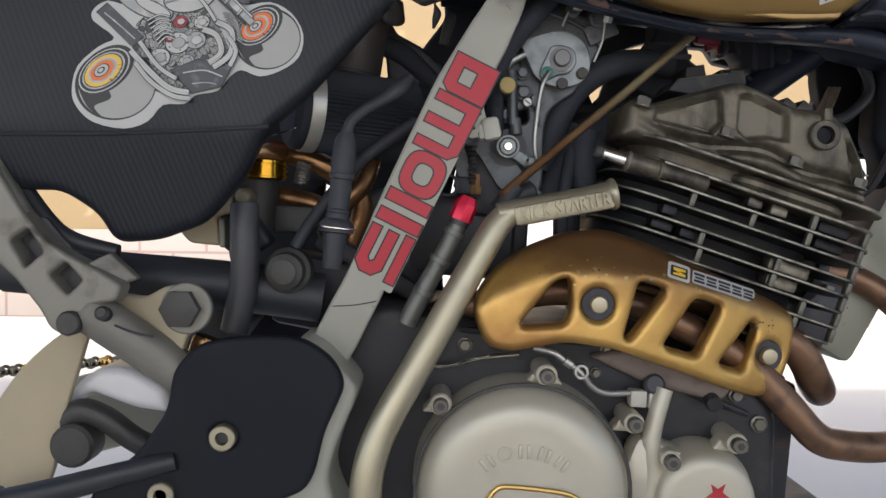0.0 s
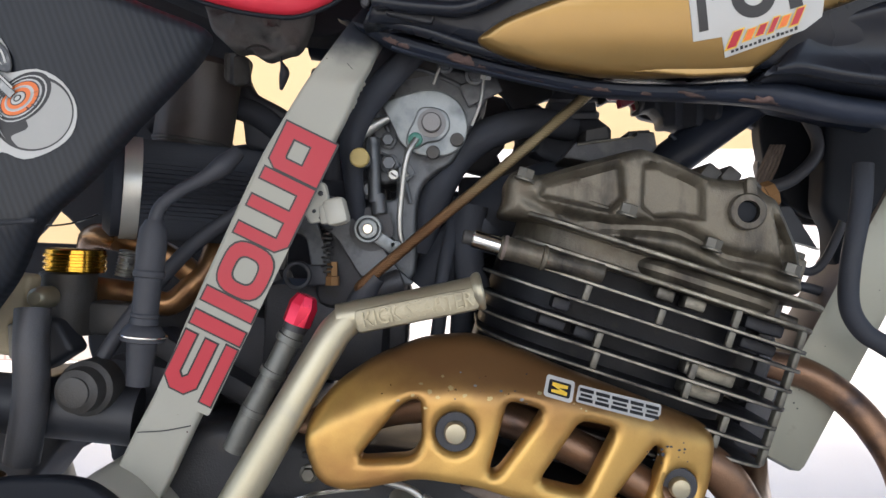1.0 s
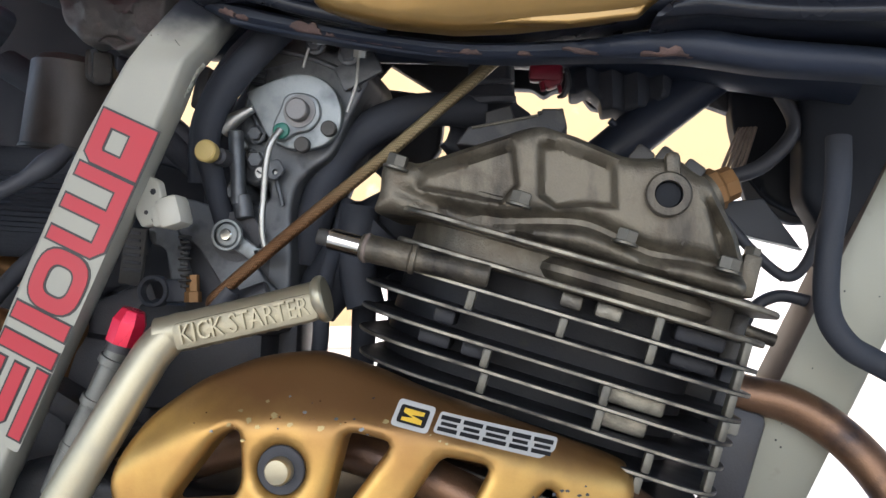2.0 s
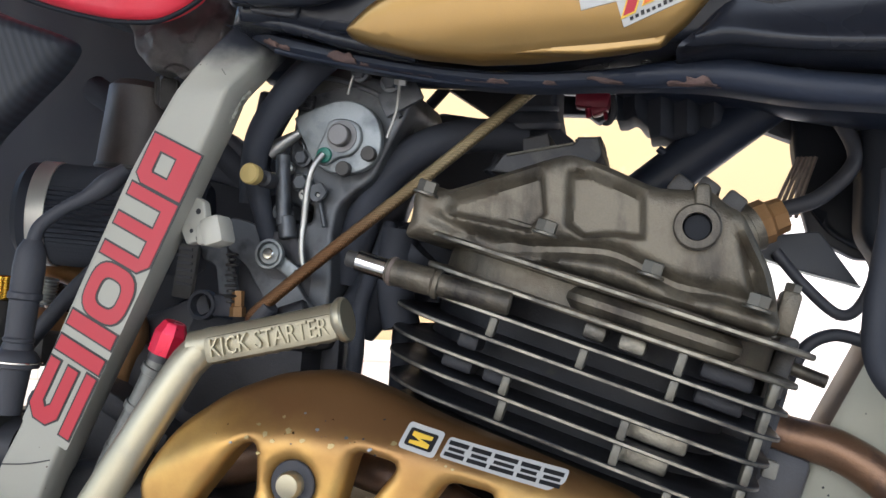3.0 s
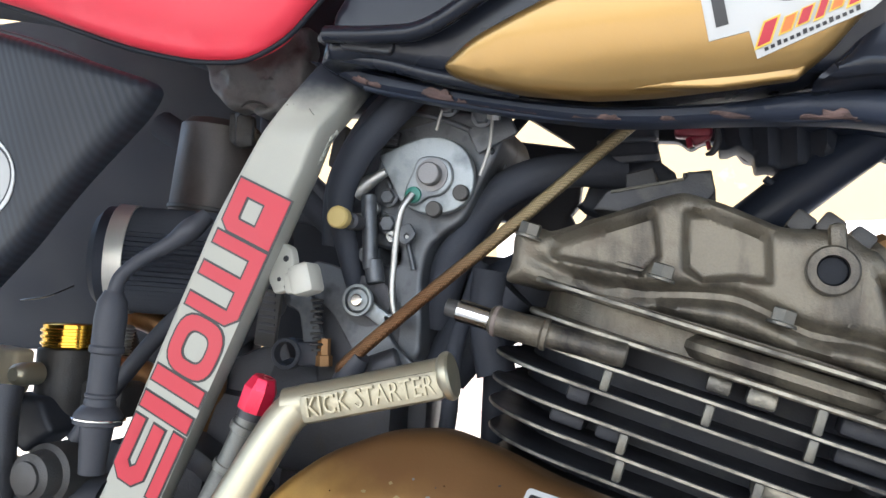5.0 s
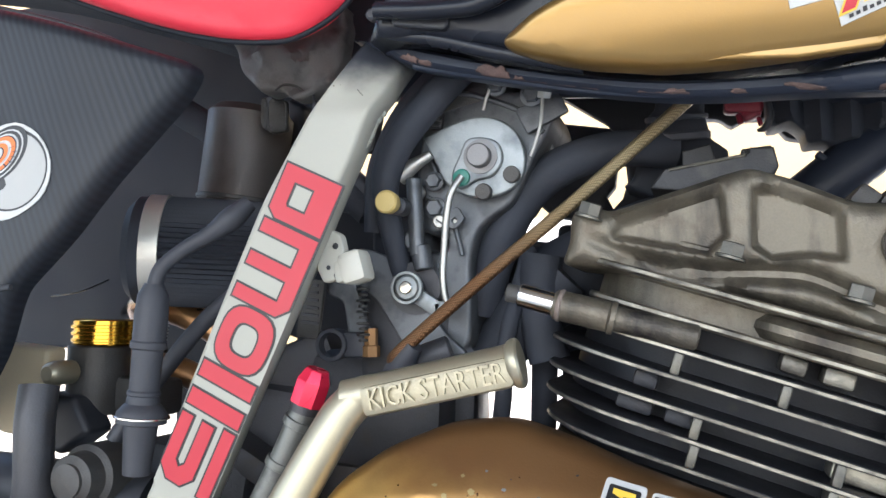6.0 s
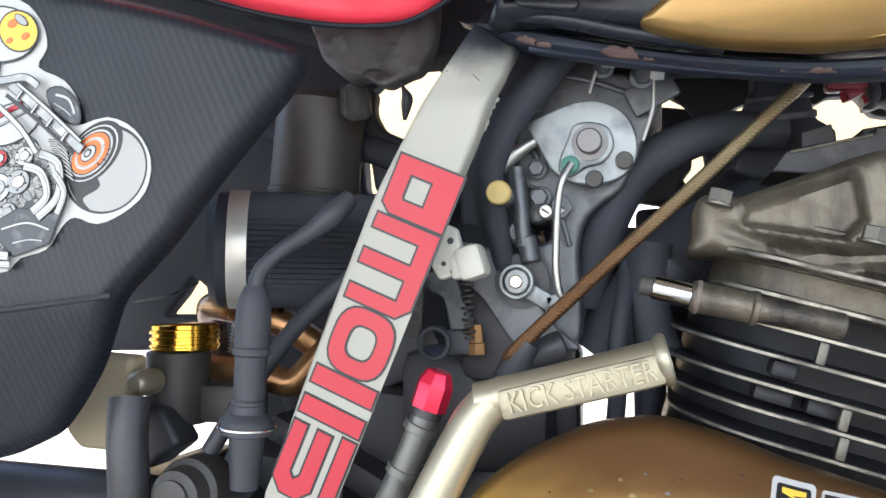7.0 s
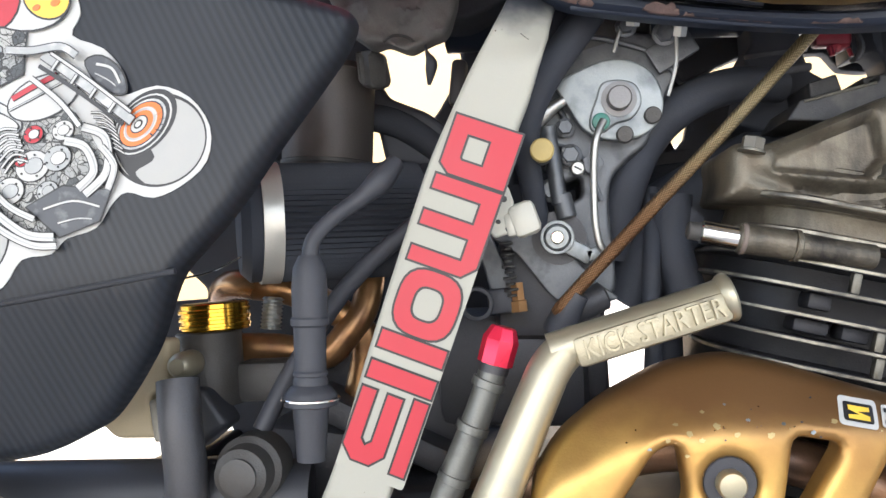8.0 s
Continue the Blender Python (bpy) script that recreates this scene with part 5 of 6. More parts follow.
# carburettor ------------------------------------------------------------------
body_outline = [(46, 724), (57, 731), (52, 744), (54, 757), (57, 775), (62, 792), (90, 797), (130, 788), (134, 774), (122, 753), (115, 739), (109, 728), (95, 719), (87, 712), (84, 698), (84, 670), (83, 650), (70, 640), (58, 655), (46, 676), (52, 692), (58, 706), (56, 716)]
carb = part("carburettor", sheet(fillet(body_outline, 5), 716, 70, [fillet([(70, 715), (62, 712), (56, 716), (54, 708), (62, 702), (70, 704)], 3)], 3, 5), CARB, bike, "grey die-cast carburettor with a throttle drum")
# Added sheet that closes the sightline left of the cylinder.
part("far_filler", sheet(fillet([(112, 730), (112, 560), (170, 560), (170, 730)], 6), 848, 10, (), 3, 12), VOID, bike, "added dark sheet filling the far side")
part("lower_plate", sheet(fillet([(10, 690), (18, 707), (30, 704), (52, 694), (62, 690), (58, 676), (72, 655), (84, 645), (60, 640), (46, 650), (30, 676), (20, 684)], 4), 708, 4, (), 1.2, 5), CARB, carb)
part("lower_leg", sheet(fillet([(-2, 690), (16, 691), (22, 672), (28, 650), (14, 650), (10, 676), (0, 680)], 3), 706, 4, (), 1.2, 4), CARB, carb)
drum_pts = [(61, 767), (74, 772), (88, 776), (102, 775), (114, 767), (119, 754), (117, 741), (108, 733), (96, 731), (84, 733), (74, 740), (68, 752)]
drum = part("throttle_drum", sheet([(61, 767)] + curve(drum_pts[1:], 4), 704.5, 5, (), 1.2, 5), CARBLIGHT, carb, "whitish zinc throttle drum")
part("drum_lever", sheet(curve([(87, 763), (96, 764), (105, 760), (107, 750), (101, 742), (92, 740), (84, 736), (78, 739), (79, 747), (83, 755)], 4, True), 701.5, 4, (), 1.2, 4), CARBLIGHT, drum)
part("drum_pin", lathe((95, 703, 753), (0, -1, 0), [(0, 9.6), (2.4, 9.6), (2.6, 6.6), (7.5, 6.6), (8.2, 5.9)], 28), CARBMID, drum, "round steel spindle end")
for x, z in ((112, 742), (96, 733.5)):
    part("drum_rivet", lathe((x, 705, z), (0, -1, 0), [(0, 4.6), (4, 4.6), (4.6, 4)], 20), CASTDARK, drum)
part("grease", lathe((84, 701, 742), (0, -1, 0), [(0, 5), (1.2, 4.6), (1.6, 3)], 16), GREENGREASE, drum, "green grease round the link hole")
part("link_rod", tube([(85, 697, 742), (80, 694, 733), (77, 694, 720), (75, 695, 702), (74, 695, 688), (75, 696, 676), (78, 697, 671)], 2.0, 10), STEEL, carb, "bent steel link rod")
part("idle_lever", geo(ring((53, 697, 682), (0, -1, 0), 9.2, 7.6, 3, 28), lathe((53, 702, 682), (0, -1, 0), [(0, 7), (6, 7), (7, 6)], 22), block((63, 700, 674), (18, 3.5, 9), 35, 1.4), block((72, 700, 671), (10, 3.5, 7), -10, 1.2)), CARBLIGHT, carb, "small lever with a coil spring")
part("idle_pin", lathe((53, 695, 682), (0, -1, 0), [(0, 3.6), (2, 3.6), (2.6, 3)], 16), CHROME, carb)
part("spring_pocket", lathe((54, 707, 682), (0, -1, 0), [(0, 15), (0.6, 15)], 24), DARK, carb)
for x, y, z in ((55, 709, 737), (65, 707, 728), (52, 708, 709), (77, 709, 721), (69, 707, 719), (47, 708, 730)):
    part("screw", lathe((x, y + 4, z), (0, -1, 0), [(0, 4.2), (4, 4.2), (5, 3.2)], 14), STEEL, carb)
    part("screw_slot", block((x, y - 1.2, z), (4.6, 0.6, 1), 35, 0.2), DARK, carb)
part("rib_pocket", block((64, 715, 779), (12, 4, 10), 10, 1), DARK, carb)
for k in range(3):
    part("pocket_rib", block((64, 712.6, 776 + k * 3.4), (11, 2, 1.3), 12, 0.4), CARB, carb)
for x, y, z, a in ((65, 712, 743, 7.5), (66, 710, 727, 8.5), (53, 709, 709, 9), (104, 706, 793, 8), (124, 706, 786, 9)):
    part("carb_bolt", hexagon((x, y, z), (0, -1, 0), a, 5, a * 0.75), CARB, carb)
part("carb_rib", tube([(60, 714, 734), (70, 713, 728), (76, 713, 716), (80, 713, 700)], 1.5, 8), CARB, carb)
part("carb_rib", tube([(58, 714, 760), (64, 713, 752), (66, 713, 744)], 1.6, 8), CARB, carb)
part("carb_rib", tube([(70, 713, 795), (92, 713, 790), (118, 713, 778), (128, 713, 766)], 1.6, 8), CARB, carb)
part("tab", sheet(fillet([(72, 724), (80, 727), (84, 720), (78, 714), (73, 716)], 2), 706, 2, [circle(78, 719, 1.6, 12)], 0.4, 3), CARB, carb)
part("slotted_knob", geo(*[rod((52 + k * 3.4, 702, 776 + k * 1.2), (54.5 + k * 3.4, 702, 775 + k * 1.2), 7 - (k % 2) * 1.2, 16) for k in range(5)]), CASTDARK, carb, "ribbed cable adjuster")
part("cable_end", tube([(46, 704, 746), (56, 704, 752), (66, 704, 757)], [6, 4, 2.5], 12), STEEL, carb)
for pts in ([(96, 706, 780), (100, 704, 790), (106, 703, 799)], [(122, 706, 752), (128, 705, 768), (130, 704, 784)]):
    part("throttle_cable", tube(pts, 1.0, 8), STEEL, carb)
part("cable_nut", hexagon((131, 703, 783), (0.2, -0.4, 1), 7, 7), STEEL, carb)
part("cable_nut", hexagon((107, 702, 792), (0.2, -0.4, 1), 7, 7), STEEL, carb)
part("cable_arm", block((128, 712, 778), (26, 4, 16), -25, 1.5), CARB, carb)
part("holed_tab", sheet(fillet([(104, 778), (127, 774), (130, 759), (124, 755), (108, 758)], 1.5), 739, 2.5, [[(119.5, 762.5), (124, 762.5), (124, 767.5), (119.5, 767.5)]], 0.4, 3), CARB, carb, "tab with a square hole")
part("cable_holder", geo(block((112, 746, 794), (20, 18, 26), 8, 3), block((104, 742, 782), (16, 14, 12), -20, 2)), CASTDARK, carb)
part("carb_top", block((78, 735, 792), (60, 40, 18), -10, 5), CASTDARK, carb)
part("choke_body", geo(rod((58, 705, 706), (60, 705, 692), 5.5, 16), rod((55, 704, 744), (57, 704, 700), 4.5, 16)), CARB, carb)
knob = part("choke_knob", lathe((50, 700, 727), (0, -1, 0), [(20, 4), (21, 6.0), (27, 6.3), (28.2, 5.4), (28.4, 0.2)], 24), TAN, carb, "yellowed round choke knob")
part("knob_stem", lathe((50, 700, 727), (0, -1, 0), [(0, 5), (10, 5), (11, 3), (21, 3)], 16), DARK, knob)
part("knob_hose", tube([(86, 700, 803), (75, 694, 790), (56, 690, 768), (46, 690, 751), (42, 693, 734), (43, 704, 708), (46, 716, 680)], [9, 9, 9, 8.5, 7.5, 6.5, 6], 16), HOSEBLACK, carb, "black hose running down beside the spar")
part("float_bowl", geo(block((46, 745, 655), (62, 60, 60), 6, 10), block((18, 750, 610), (90, 50, 70), 4, 12), rod((75, 705, 648), (52, 700, 640), 8)), DARK, carb)
part("spring_screw", geo(*[rod((25, 700, 683 - k * 3.2), (25, 700, 681.4 - k * 3.2), 4 - (k % 2) * 1.3, 12) for k in range(10)]), CASTDARK, carb)
part("brass_jet", lathe((28, 704, 644), (0, 0, 1), [(0, 5), (6, 5), (6.5, 3.8), (16, 3.8)], 6), RUSTCAP, carb, "brass drain screw")
part("hose_loop", geo(ring((5, 706, 651), (0, -1, 0), 9.5, 7.2, 7, 26), block((18, 705, 651), (14, 8, 14), 0, 2)), RUBBER, carb)
clampb = part("clamp_band", block((-8, 702, 672), (14, 4, 34), 8, 1), CASTDARK, carb, "slotted hose clamp band")
for k in range(6):
    part("clamp_slot", block((-8, 699.4, 686 - k * 4.4), (11, 1.2, 1.8), 8, 0.3), DARK, clampb)
white = part("frame_lug", geo(block((37, 663, 692), (14, 17, 17), -14, 3.4), block((31, 662, 690), (8, 12, 12), -8, 2)), WHITEPAINT, bike, "chipped white frame lug")
part("lug_tab", sheet(fillet([(20, 706), (25, 712), (31, 709), (33, 700), (30, 686), (21, 684), (17, 692)], 2), 657, 6, (), 1.2, 3), WHITEPAINT, white)
for x, z, r in ((28, 703, 1.8), (24, 692, 1.3), (29, 688, 2.0)):
    part("chip", lathe((x, 656.9, z), (0, -1, 0), [(0, r), (0.3, r * 0.7)], 7), DARK, white)
part("manifold", tube([(90, 778, 668), (120, 778, 684), (165, 780, 706), (215, 790, 726)], [28, 26, 24, 22], 22), HOSEBLACK, bike, "black rubber intake manifold")
part("intake_hose", tube([(84, 742, 668), (90, 738, 690), (99, 735, 712), (110, 735, 731), (126, 735, 746), (148, 738, 756), (172, 745, 760), (196, 756, 758)], [11, 11.5, 11.5, 11.5, 11.5, 11, 10.5, 10], 16), HOSEBLACK, bike, "thick black rubber breather hose")
part("intake_front", tube([(88, 745, 640), (110, 745, 668), (132, 745, 690)], [16, 18, 16], 18), HOSEBLACK, bike)
part("rubber_sleeve", tube([(122, 735, 700), (118, 735, 670), (124, 735, 640)], 12, 12), HOSEBLACK, bike)
part("breather_hose", tube([(112, 744, 704), (110, 736, 690), (104, 722, 660), (101, 720, 640), (100, 720, 620), (95, 720, 588)], 5, 12), HOSEBLACK, bike)
part("red_connector", geo(block((236, 778, 787), (22, 12, 11), 6, 2.5), block((240, 778, 781), (11, 10, 7), -20, 2), rod((233, 774, 781), (234, 773, 775), 1.8), rod((244, 774, 778), (245, 773, 773), 1.4)), DARKRED, bike, "small dark red wiring connector")
part("wiring_box", sheet(fillet([(250, 806), (250, 775), (261, 777), (270, 771), (271, 764), (284, 762), (300, 764), (318, 771), (318, 806)], 2), lambda x, z: 785 + 4 * math.sin(x * 0.4), 30, (), 3, 4), HOSEBLACK, bike, "dark wiring block under the tank")
part("plug_boot", sheet(fillet([(166, 741), (171, 744), (178, 763), (181, 782), (186, 788), (187, 808), (215, 808), (214, 782), (217, 766), (226, 758), (226, 738), (190, 732)], 2), lambda x, z: 764 + 5 * math.cos((x - 196) / 12), 34, (), 4, 4), HOSEBLACK, bike, "dark rubber boot above the cylinder head")
part("boot_collar", geo(ring((198, 764, 766), (0, -0.2, 1), 19, 12, 5, 24), ring((198, 764, 778), (0, -0.2, 1), 18, 12, 3, 24)), RUBBER, bike)
part("wiring_clip", tube([(249, 772, 788), (250, 770, 778), (247, 770, 771), (243, 772, 770)], [1.6, 2.2, 2, 1], 8), DARK, bike)

hose = part("braided_hose", tube([(48, 685, 642), (56, 683, 650), (98, 692, 686), (148, 705, 728), (207, 720, 780), (223, 724, 796)], 3.7, 16, 10), BRAID, bike, "brass-coloured braided metal hose")
part("hose_end", tube([(48, 690, 632), (54, 686, 643), (61, 684, 651)], [9, 7.5, 5], 14), RUBBER, hose)

# right side: hoses, horn, blocks -------------------------------------------------
part("overflow_hose", tube([(402, 745, 730), (399, 742, 700), (391, 740, 660), (389, 738, 630), (398, 738, 612), (413, 740, 602), (440, 742, 587), (480, 744, 570)], 7.2, 16), HOSEBLACK, bike, "black rubber hose over the down tube")
part("horn_housing", sheet(fillet([(362, 800), (362, 762), (368, 730), (384, 706), (404, 694), (510, 690), (510, 800)], 8), 838, 20, (), 4, 10), GUARDBLACK, bike, "black moulded housing")
part("horn_cover", sheet(fillet([(396, 800), (394, 740), (392, 700), (402, 684), (404, 656), (426, 650), (460, 640), (510, 640), (510, 800)], 8), lambda x, z: 786 + max(0, 700 - z) * 0.1, 30, (), 8, 8), GUARDBLACK, bike, "black moulded cover")
part("shroud_tip", sheet(fillet([(322, 704), (347, 701), (371, 703), (394, 668), (334, 686)], 2), lambda x, z: 792 + (x - 330) * 0.1, 4, (), 1.2, 5), BLACK, bike, "pointed end of a black shroud")
part("shroud_tip_edge", tube([(336, 790, 686), (362, 793, 677), (393, 797, 669)], 0.8, 6), STEEL, bike)
part("wiring_loom", tube([(345, 790, 690), (362, 790, 668), (380, 790, 652), (392, 785, 660), (402, 775, 690)], 3.5, 10), RUBBER, bike)
part("wiring_loom", tube([(350, 800, 684), (368, 800, 664), (381, 798, 650)], 2.2, 10), RUBBER, bike)
part("curved_cable", tube([(352, 800, 612), (362, 800, 632), (378, 800, 640), (396, 800, 636)], 4, 10), RUBBER, bike)
part("head_mount", block((343, 726, 651), (10, 22, 24), 16, 2), CAST, bike)
part("nut", hexagon((346, 722, 662), (0.3, 0, 1), 8, 5), BOLT, bike)
part("stud_end", rod((352, 790, 620), (372, 788, 612), 4.2), CAST, bike)
part("bright_nut", block((336, 748, 566), (8, 9, 10), 16, 1.5), CASTBEIGE, bike, "pale square nut at the lowest fin")
part("inner_shroud", sheet(fillet([(112, 845), (112, 826), (150, 800), (158, 786), (182, 794), (199, 799), (224, 797), (232, 790), (240, 795), (257, 794), (266, 780), (284, 776), (300, 778), (343, 780), (374, 766), (364, 740), (372, 706), (400, 690), (480, 686), (480, 845)], 3, 2), 850, 12, (), 2, 12), DARK, bike, "dark inner shroud and wiring")
part("plug_lead", tube([(350, 790, 716), (372, 792, 724), (392, 795, 748), (380, 800, 780)], 5, 12), RUBBER, bike)
for k in range(5):
    part("wire", tube([(345 + k * 4, 812 + k * 3, 715), (354 + k * 3, 812, 735), (362 + k * 2.5, 812, 752)], 1.3, 8), BROWNDIRTSHADE, bike, "brown wire of a loose bundle")

# rear: filter, shock, brackets -----------------------------------------------------
filt = part("air_filter", pleated((-103, 696, 709), (-28, 730, 704), 31.5, 33.5, 64), HOSEBLACK, bike, "black pleated pod air filter", 20)
part("filter_band", ring((-111, 692, 709.5), (0.9, 0.41, -0.06), 34.2, 33, 11, 48), BAND, filt, "bright steel clamp band")
part("filter_cap", rod((-27, 730, 704), (-15, 735, 703), 33, 32), HOSEBLACK, filt)
part("filter_base", rod((-121, 688, 710), (-103, 696, 709), 32.8, 32), HOSEBLACK, filt)
can = part("air_can", rod((-82, 745, 738), (-72, 745, 806), 28, 32, 5), BROWNCAN, bike, "grey-brown metal canister behind the panel")
part("can_rim", ring((-81, 745, 744), (0.146, 0, 1), 29, 26, 3, 32), CASTDARK, can)
part("seat_strap", sheet(fillet([(-50, 806), (-33, 802), (-31, 784), (-40, 780), (-50, 786)], 3), lambda x, z: 716 + 3 * math.sin(x * 0.5), 4, (), 1.5, 4), CASTDARK, bike, "grey fabric strap end")
part("seat_strap", tube([(-8, 706, 806), (-7, 704, 796), (-5, 705, 789), (-6, 706, 784), (-8, 708, 777)], [0.8, 0.8, 3.2, 3.0, 1], 10), RUBBER, bike)
part("loose_wire", tube([(-30, 700, 803), (-24, 698, 805), (-17, 700, 804), (-12, 702, 800)], 0.8, 6), CASTDARK, bike)
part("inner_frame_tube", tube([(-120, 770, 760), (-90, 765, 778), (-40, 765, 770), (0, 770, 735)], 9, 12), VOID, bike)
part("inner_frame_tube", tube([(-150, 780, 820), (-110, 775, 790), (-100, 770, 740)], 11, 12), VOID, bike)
part("upper_bracket", sheet(fillet([(-64, 850), (-54, 816), (-38, 801), (-28, 803), (-17, 795), (-4, 800), (6, 801), (14, 822), (16, 850)], 4), lambda x, z: 700 + 9 * noise.noise((x / 22, 3.1, z / 17)) + 3 * noise.noise((x / 7, 0.4, z / 6)), 14, (), 4, 3), DUSTGREY, bike, "dusty grey cast seat bracket")
part("rubber_fender", sheet(fillet([(-58, 818), (-44, 812), (-47, 799), (-41, 786), (-18, 774), (10, 748), (-10, 735), (-48, 745), (-50, 764), (-58, 790)], 5), 765, 12, (), 4, 8), RUBBER, bike)
# Two dark sheets added to fill unseen depths; holes let the wall show.
part("rear_filler", sheet(fillet([(-480, 650), (-480, 960), (70, 960), (70, 812), (30, 770), (-8, 742), (18, 690), (10, 650), (0, 600), (10, 480), (-190, 480), (-204, 560), (-212, 584), (-212, 600), (-262, 645)], 8), 860, 15, [fillet([(-266, 674), (-250, 690), (-240, 704), (-228, 694), (-216, 680), (-216, 672)], 3), [(-116, 657), (-101, 652), (-110, 623), (-119, 618)], fillet([(-88, 758), (-90, 830), (-60, 852), (0, 850), (2, 822), (-22, 790), (-58, 762)], 6)], 4, 14), VOID, bike, "added black sheet filling the far side, cut with openings")
part("carb_far_filler", sheet(fillet([(12, 655), (20, 700), (-4, 742), (30, 790), (84, 826), (88, 794), (108, 808), (150, 800), (182, 794), (194, 782), (200, 762), (235, 748), (235, 660), (75, 658)], 3), 862, 12, [[(146, 750), (150, 741), (157, 748), (161, 760), (159, 788), (156, 784), (152, 757)], [(78, 722), (88, 747), (96, 748), (106, 738), (132, 732), (122, 718)], [(28, 729), (42, 742), (47, 738), (44, 727)]], 3, 14), DARK, bike)
part("far_cable", tube([(80, 846, 784), (96, 848, 802), (122, 850, 830)], 4.5, 10), HOSEBLACK, bike)
part("inner_hose", tube([(72, 716, 806), (54, 714, 788), (41, 713, 768), (32, 713, 746), (28, 716, 716)], [10, 10, 10, 9.5, 8], 14), HOSEBLACK, bike, "black hose behind the spar")
# Dark block and tube added to narrow the gap under the kick pedal.
part("dark_filler", geo(block((61, 768, 610), (30, 36, 72), 3, 6)), DARK, bike)
part("filler_tube", tube([(116, 766, 650), (115, 764, 620), (113, 764, 585), (112, 764, 560)], [8, 8, 7.5, 7], 14), HOSEBLACK, bike)
# Added dark sheet closing a gap beside the choke knob.
part("carb_back_filler", sheet(fillet([(-10, 676), (-10, 735), (30, 746), (58, 738), (58, 690)], 6), 800, 12, (), 3, 10), VOID, bike)
part("drip_tail", block((4, 770, 790), (10, 10, 30), 12, 3), DARK, bike)
boot = part("plug_connector", geo(lathe((-70, 640, 678), (-0.1, 0, -1), [(-8, 5), (-2, 8), (8, 8.8), (22, 8.6), (23, 9.4), (26, 9.4), (27, 8), (48, 7.8), (49, 8.6), (50.5, 8.6), (51, 7.8), (53, 8.6), (55, 8.6), (56, 10), (60, 13), (65, 13), (66, 9), (84, 7.5), (92, 7)], 24)), RUBBER, bike, "black rubber cable connector")
part("connector_lead", tube([(-69, 640, 684), (-66, 641, 694), (-55, 645, 704), (-42, 650, 712), (-32, 654, 720), (-24, 660, 729)], [4.4, 4, 4, 4.6, 6.5, 4.5], 14), RUBBER, boot)
part("connector_clip", ring((-76, 640, 617), (-0.1, 0, -1), 14.5, 10, 1.2, 28), CHROME, boot)
part("thin_wire", tube([(-150, 655, 682), (-125, 650, 684), (-108, 652, 690)], 0.6, 6), CHROME, bike)
part("gear_cable", tube([(-20, 690, 700), (-60, 680, 670), (-92, 670, 630), (-110, 660, 600)], 5, 10), RUBBER, bike)
shock = part("shock_reservoir", geo(lathe((-147, 690, 612), (0.04, 0, 1), [(0, 17), (2, 18), (40, 18), (41, 17)], 28), block((-116, 698, 622), (34, 26, 22), 4, 4)), CASTDARK, bike, "grey shock reservoir with a gold cap")
part("gold_cap", geo(lathe((-141, 690, 653), (0.04, 0, 1), [(0, 18), (1, 19), (14.5, 19), (15.5, 17.5)], 14), *[ring((-141, 690, 655 + k * 4), (0.04, 0, 1), 19.8, 17, 2.2, 36) for k in range(3)]), GOLDRING, shock, "bright gold anodised cap")
part("bolt", lathe((-147, 668, 638), (0, -1, 0), [(0, 7), (12, 7), (17, 6), (19, 4)], 18), POLISH, shock)
bracket = part("seat_bracket", sheet(fillet([(-154, 652), (-158, 626), (-169, 623), (-165, 601), (-189, 603), (-197, 612), (-206, 640), (-190, 656)], 4), 658, 14, (), 3, 4), BEIGE, bike, "pale metal bracket")
part("bracket_fold", sheet(fillet([(-166, 622), (-161, 622), (-160, 600), (-165, 600)], 2), 652, 18, (), 2, 3), CASTBEIGE, bracket)
part("threaded_stem", lathe((-113, 700, 650), (0.2, 0, 1), [(k * 1.05, 6.2 - (k % 2) * 1.3) for k in range(18)], 18), STEEL, bike, "fine steel thread")
part("sub_frame_tube", tube([(-330, 668, 582), (-250, 662, 577), (-150, 660, 570), (-90, 668, 562)], 19, 20), BLACK, bike, "black sub-frame tube")
part("upright_hose", tube([(-143, 640, 632), (-142, 636, 610), (-142, 636, 580), (-150, 640, 540)], 10.5, 16), DARK, bike)
part("pivot_knob", lathe((-112, 660, 584), (0, -1, 0), [(0, 17), (18, 17), (20, 14), (30, 13), (32, 9), (34, 9), (35, 5)], 26), CASTDARK, bike, "dull round pivot bolt")
part("lower_link", geo(block((-60, 735, 585), (90, 60, 16), 30, 4), block((-95, 740, 560), (80, 70, 60), 10, 8), block((-60, 760, 630), (100, 40, 30), -20, 6)), DARK, bike)
part("bracket_foot", sheet(fillet([(-168, 626), (-140, 624), (-128, 604), (-150, 590), (-166, 600)], 4), 662, 20, (), 4, 4), BLACK, bike)
guard_outline = [(-182, 518), (-165, 536), (-140, 541), (-106, 542), (-90, 539), (-72, 526), (-64, 509), (-70, 494), (-79, 474), (-85, 446), (-92, 434), (-112, 426), (-126, 400), (-250, 400), (-236, 436), (-206, 460), (-186, 490)]
guard = part("frame_guard", sheet(fillet(guard_outline, 9), 598, 9, [circle(-147, 472, 9, 20)], 3.5, 6), GUARDBLACK, bike, "matt black plastic frame guard with bolts")
for x, z in ((-147, 472), (-189, 432)):
    part("bolt", ring((x, 602, z), (0, -1, 0), 9, 4.6, 9, 24), POLISH, guard, "pale sleeve bolt")
    part("bore", rod((x, 603, z), (x, 598, z), 5), DARK, guard)
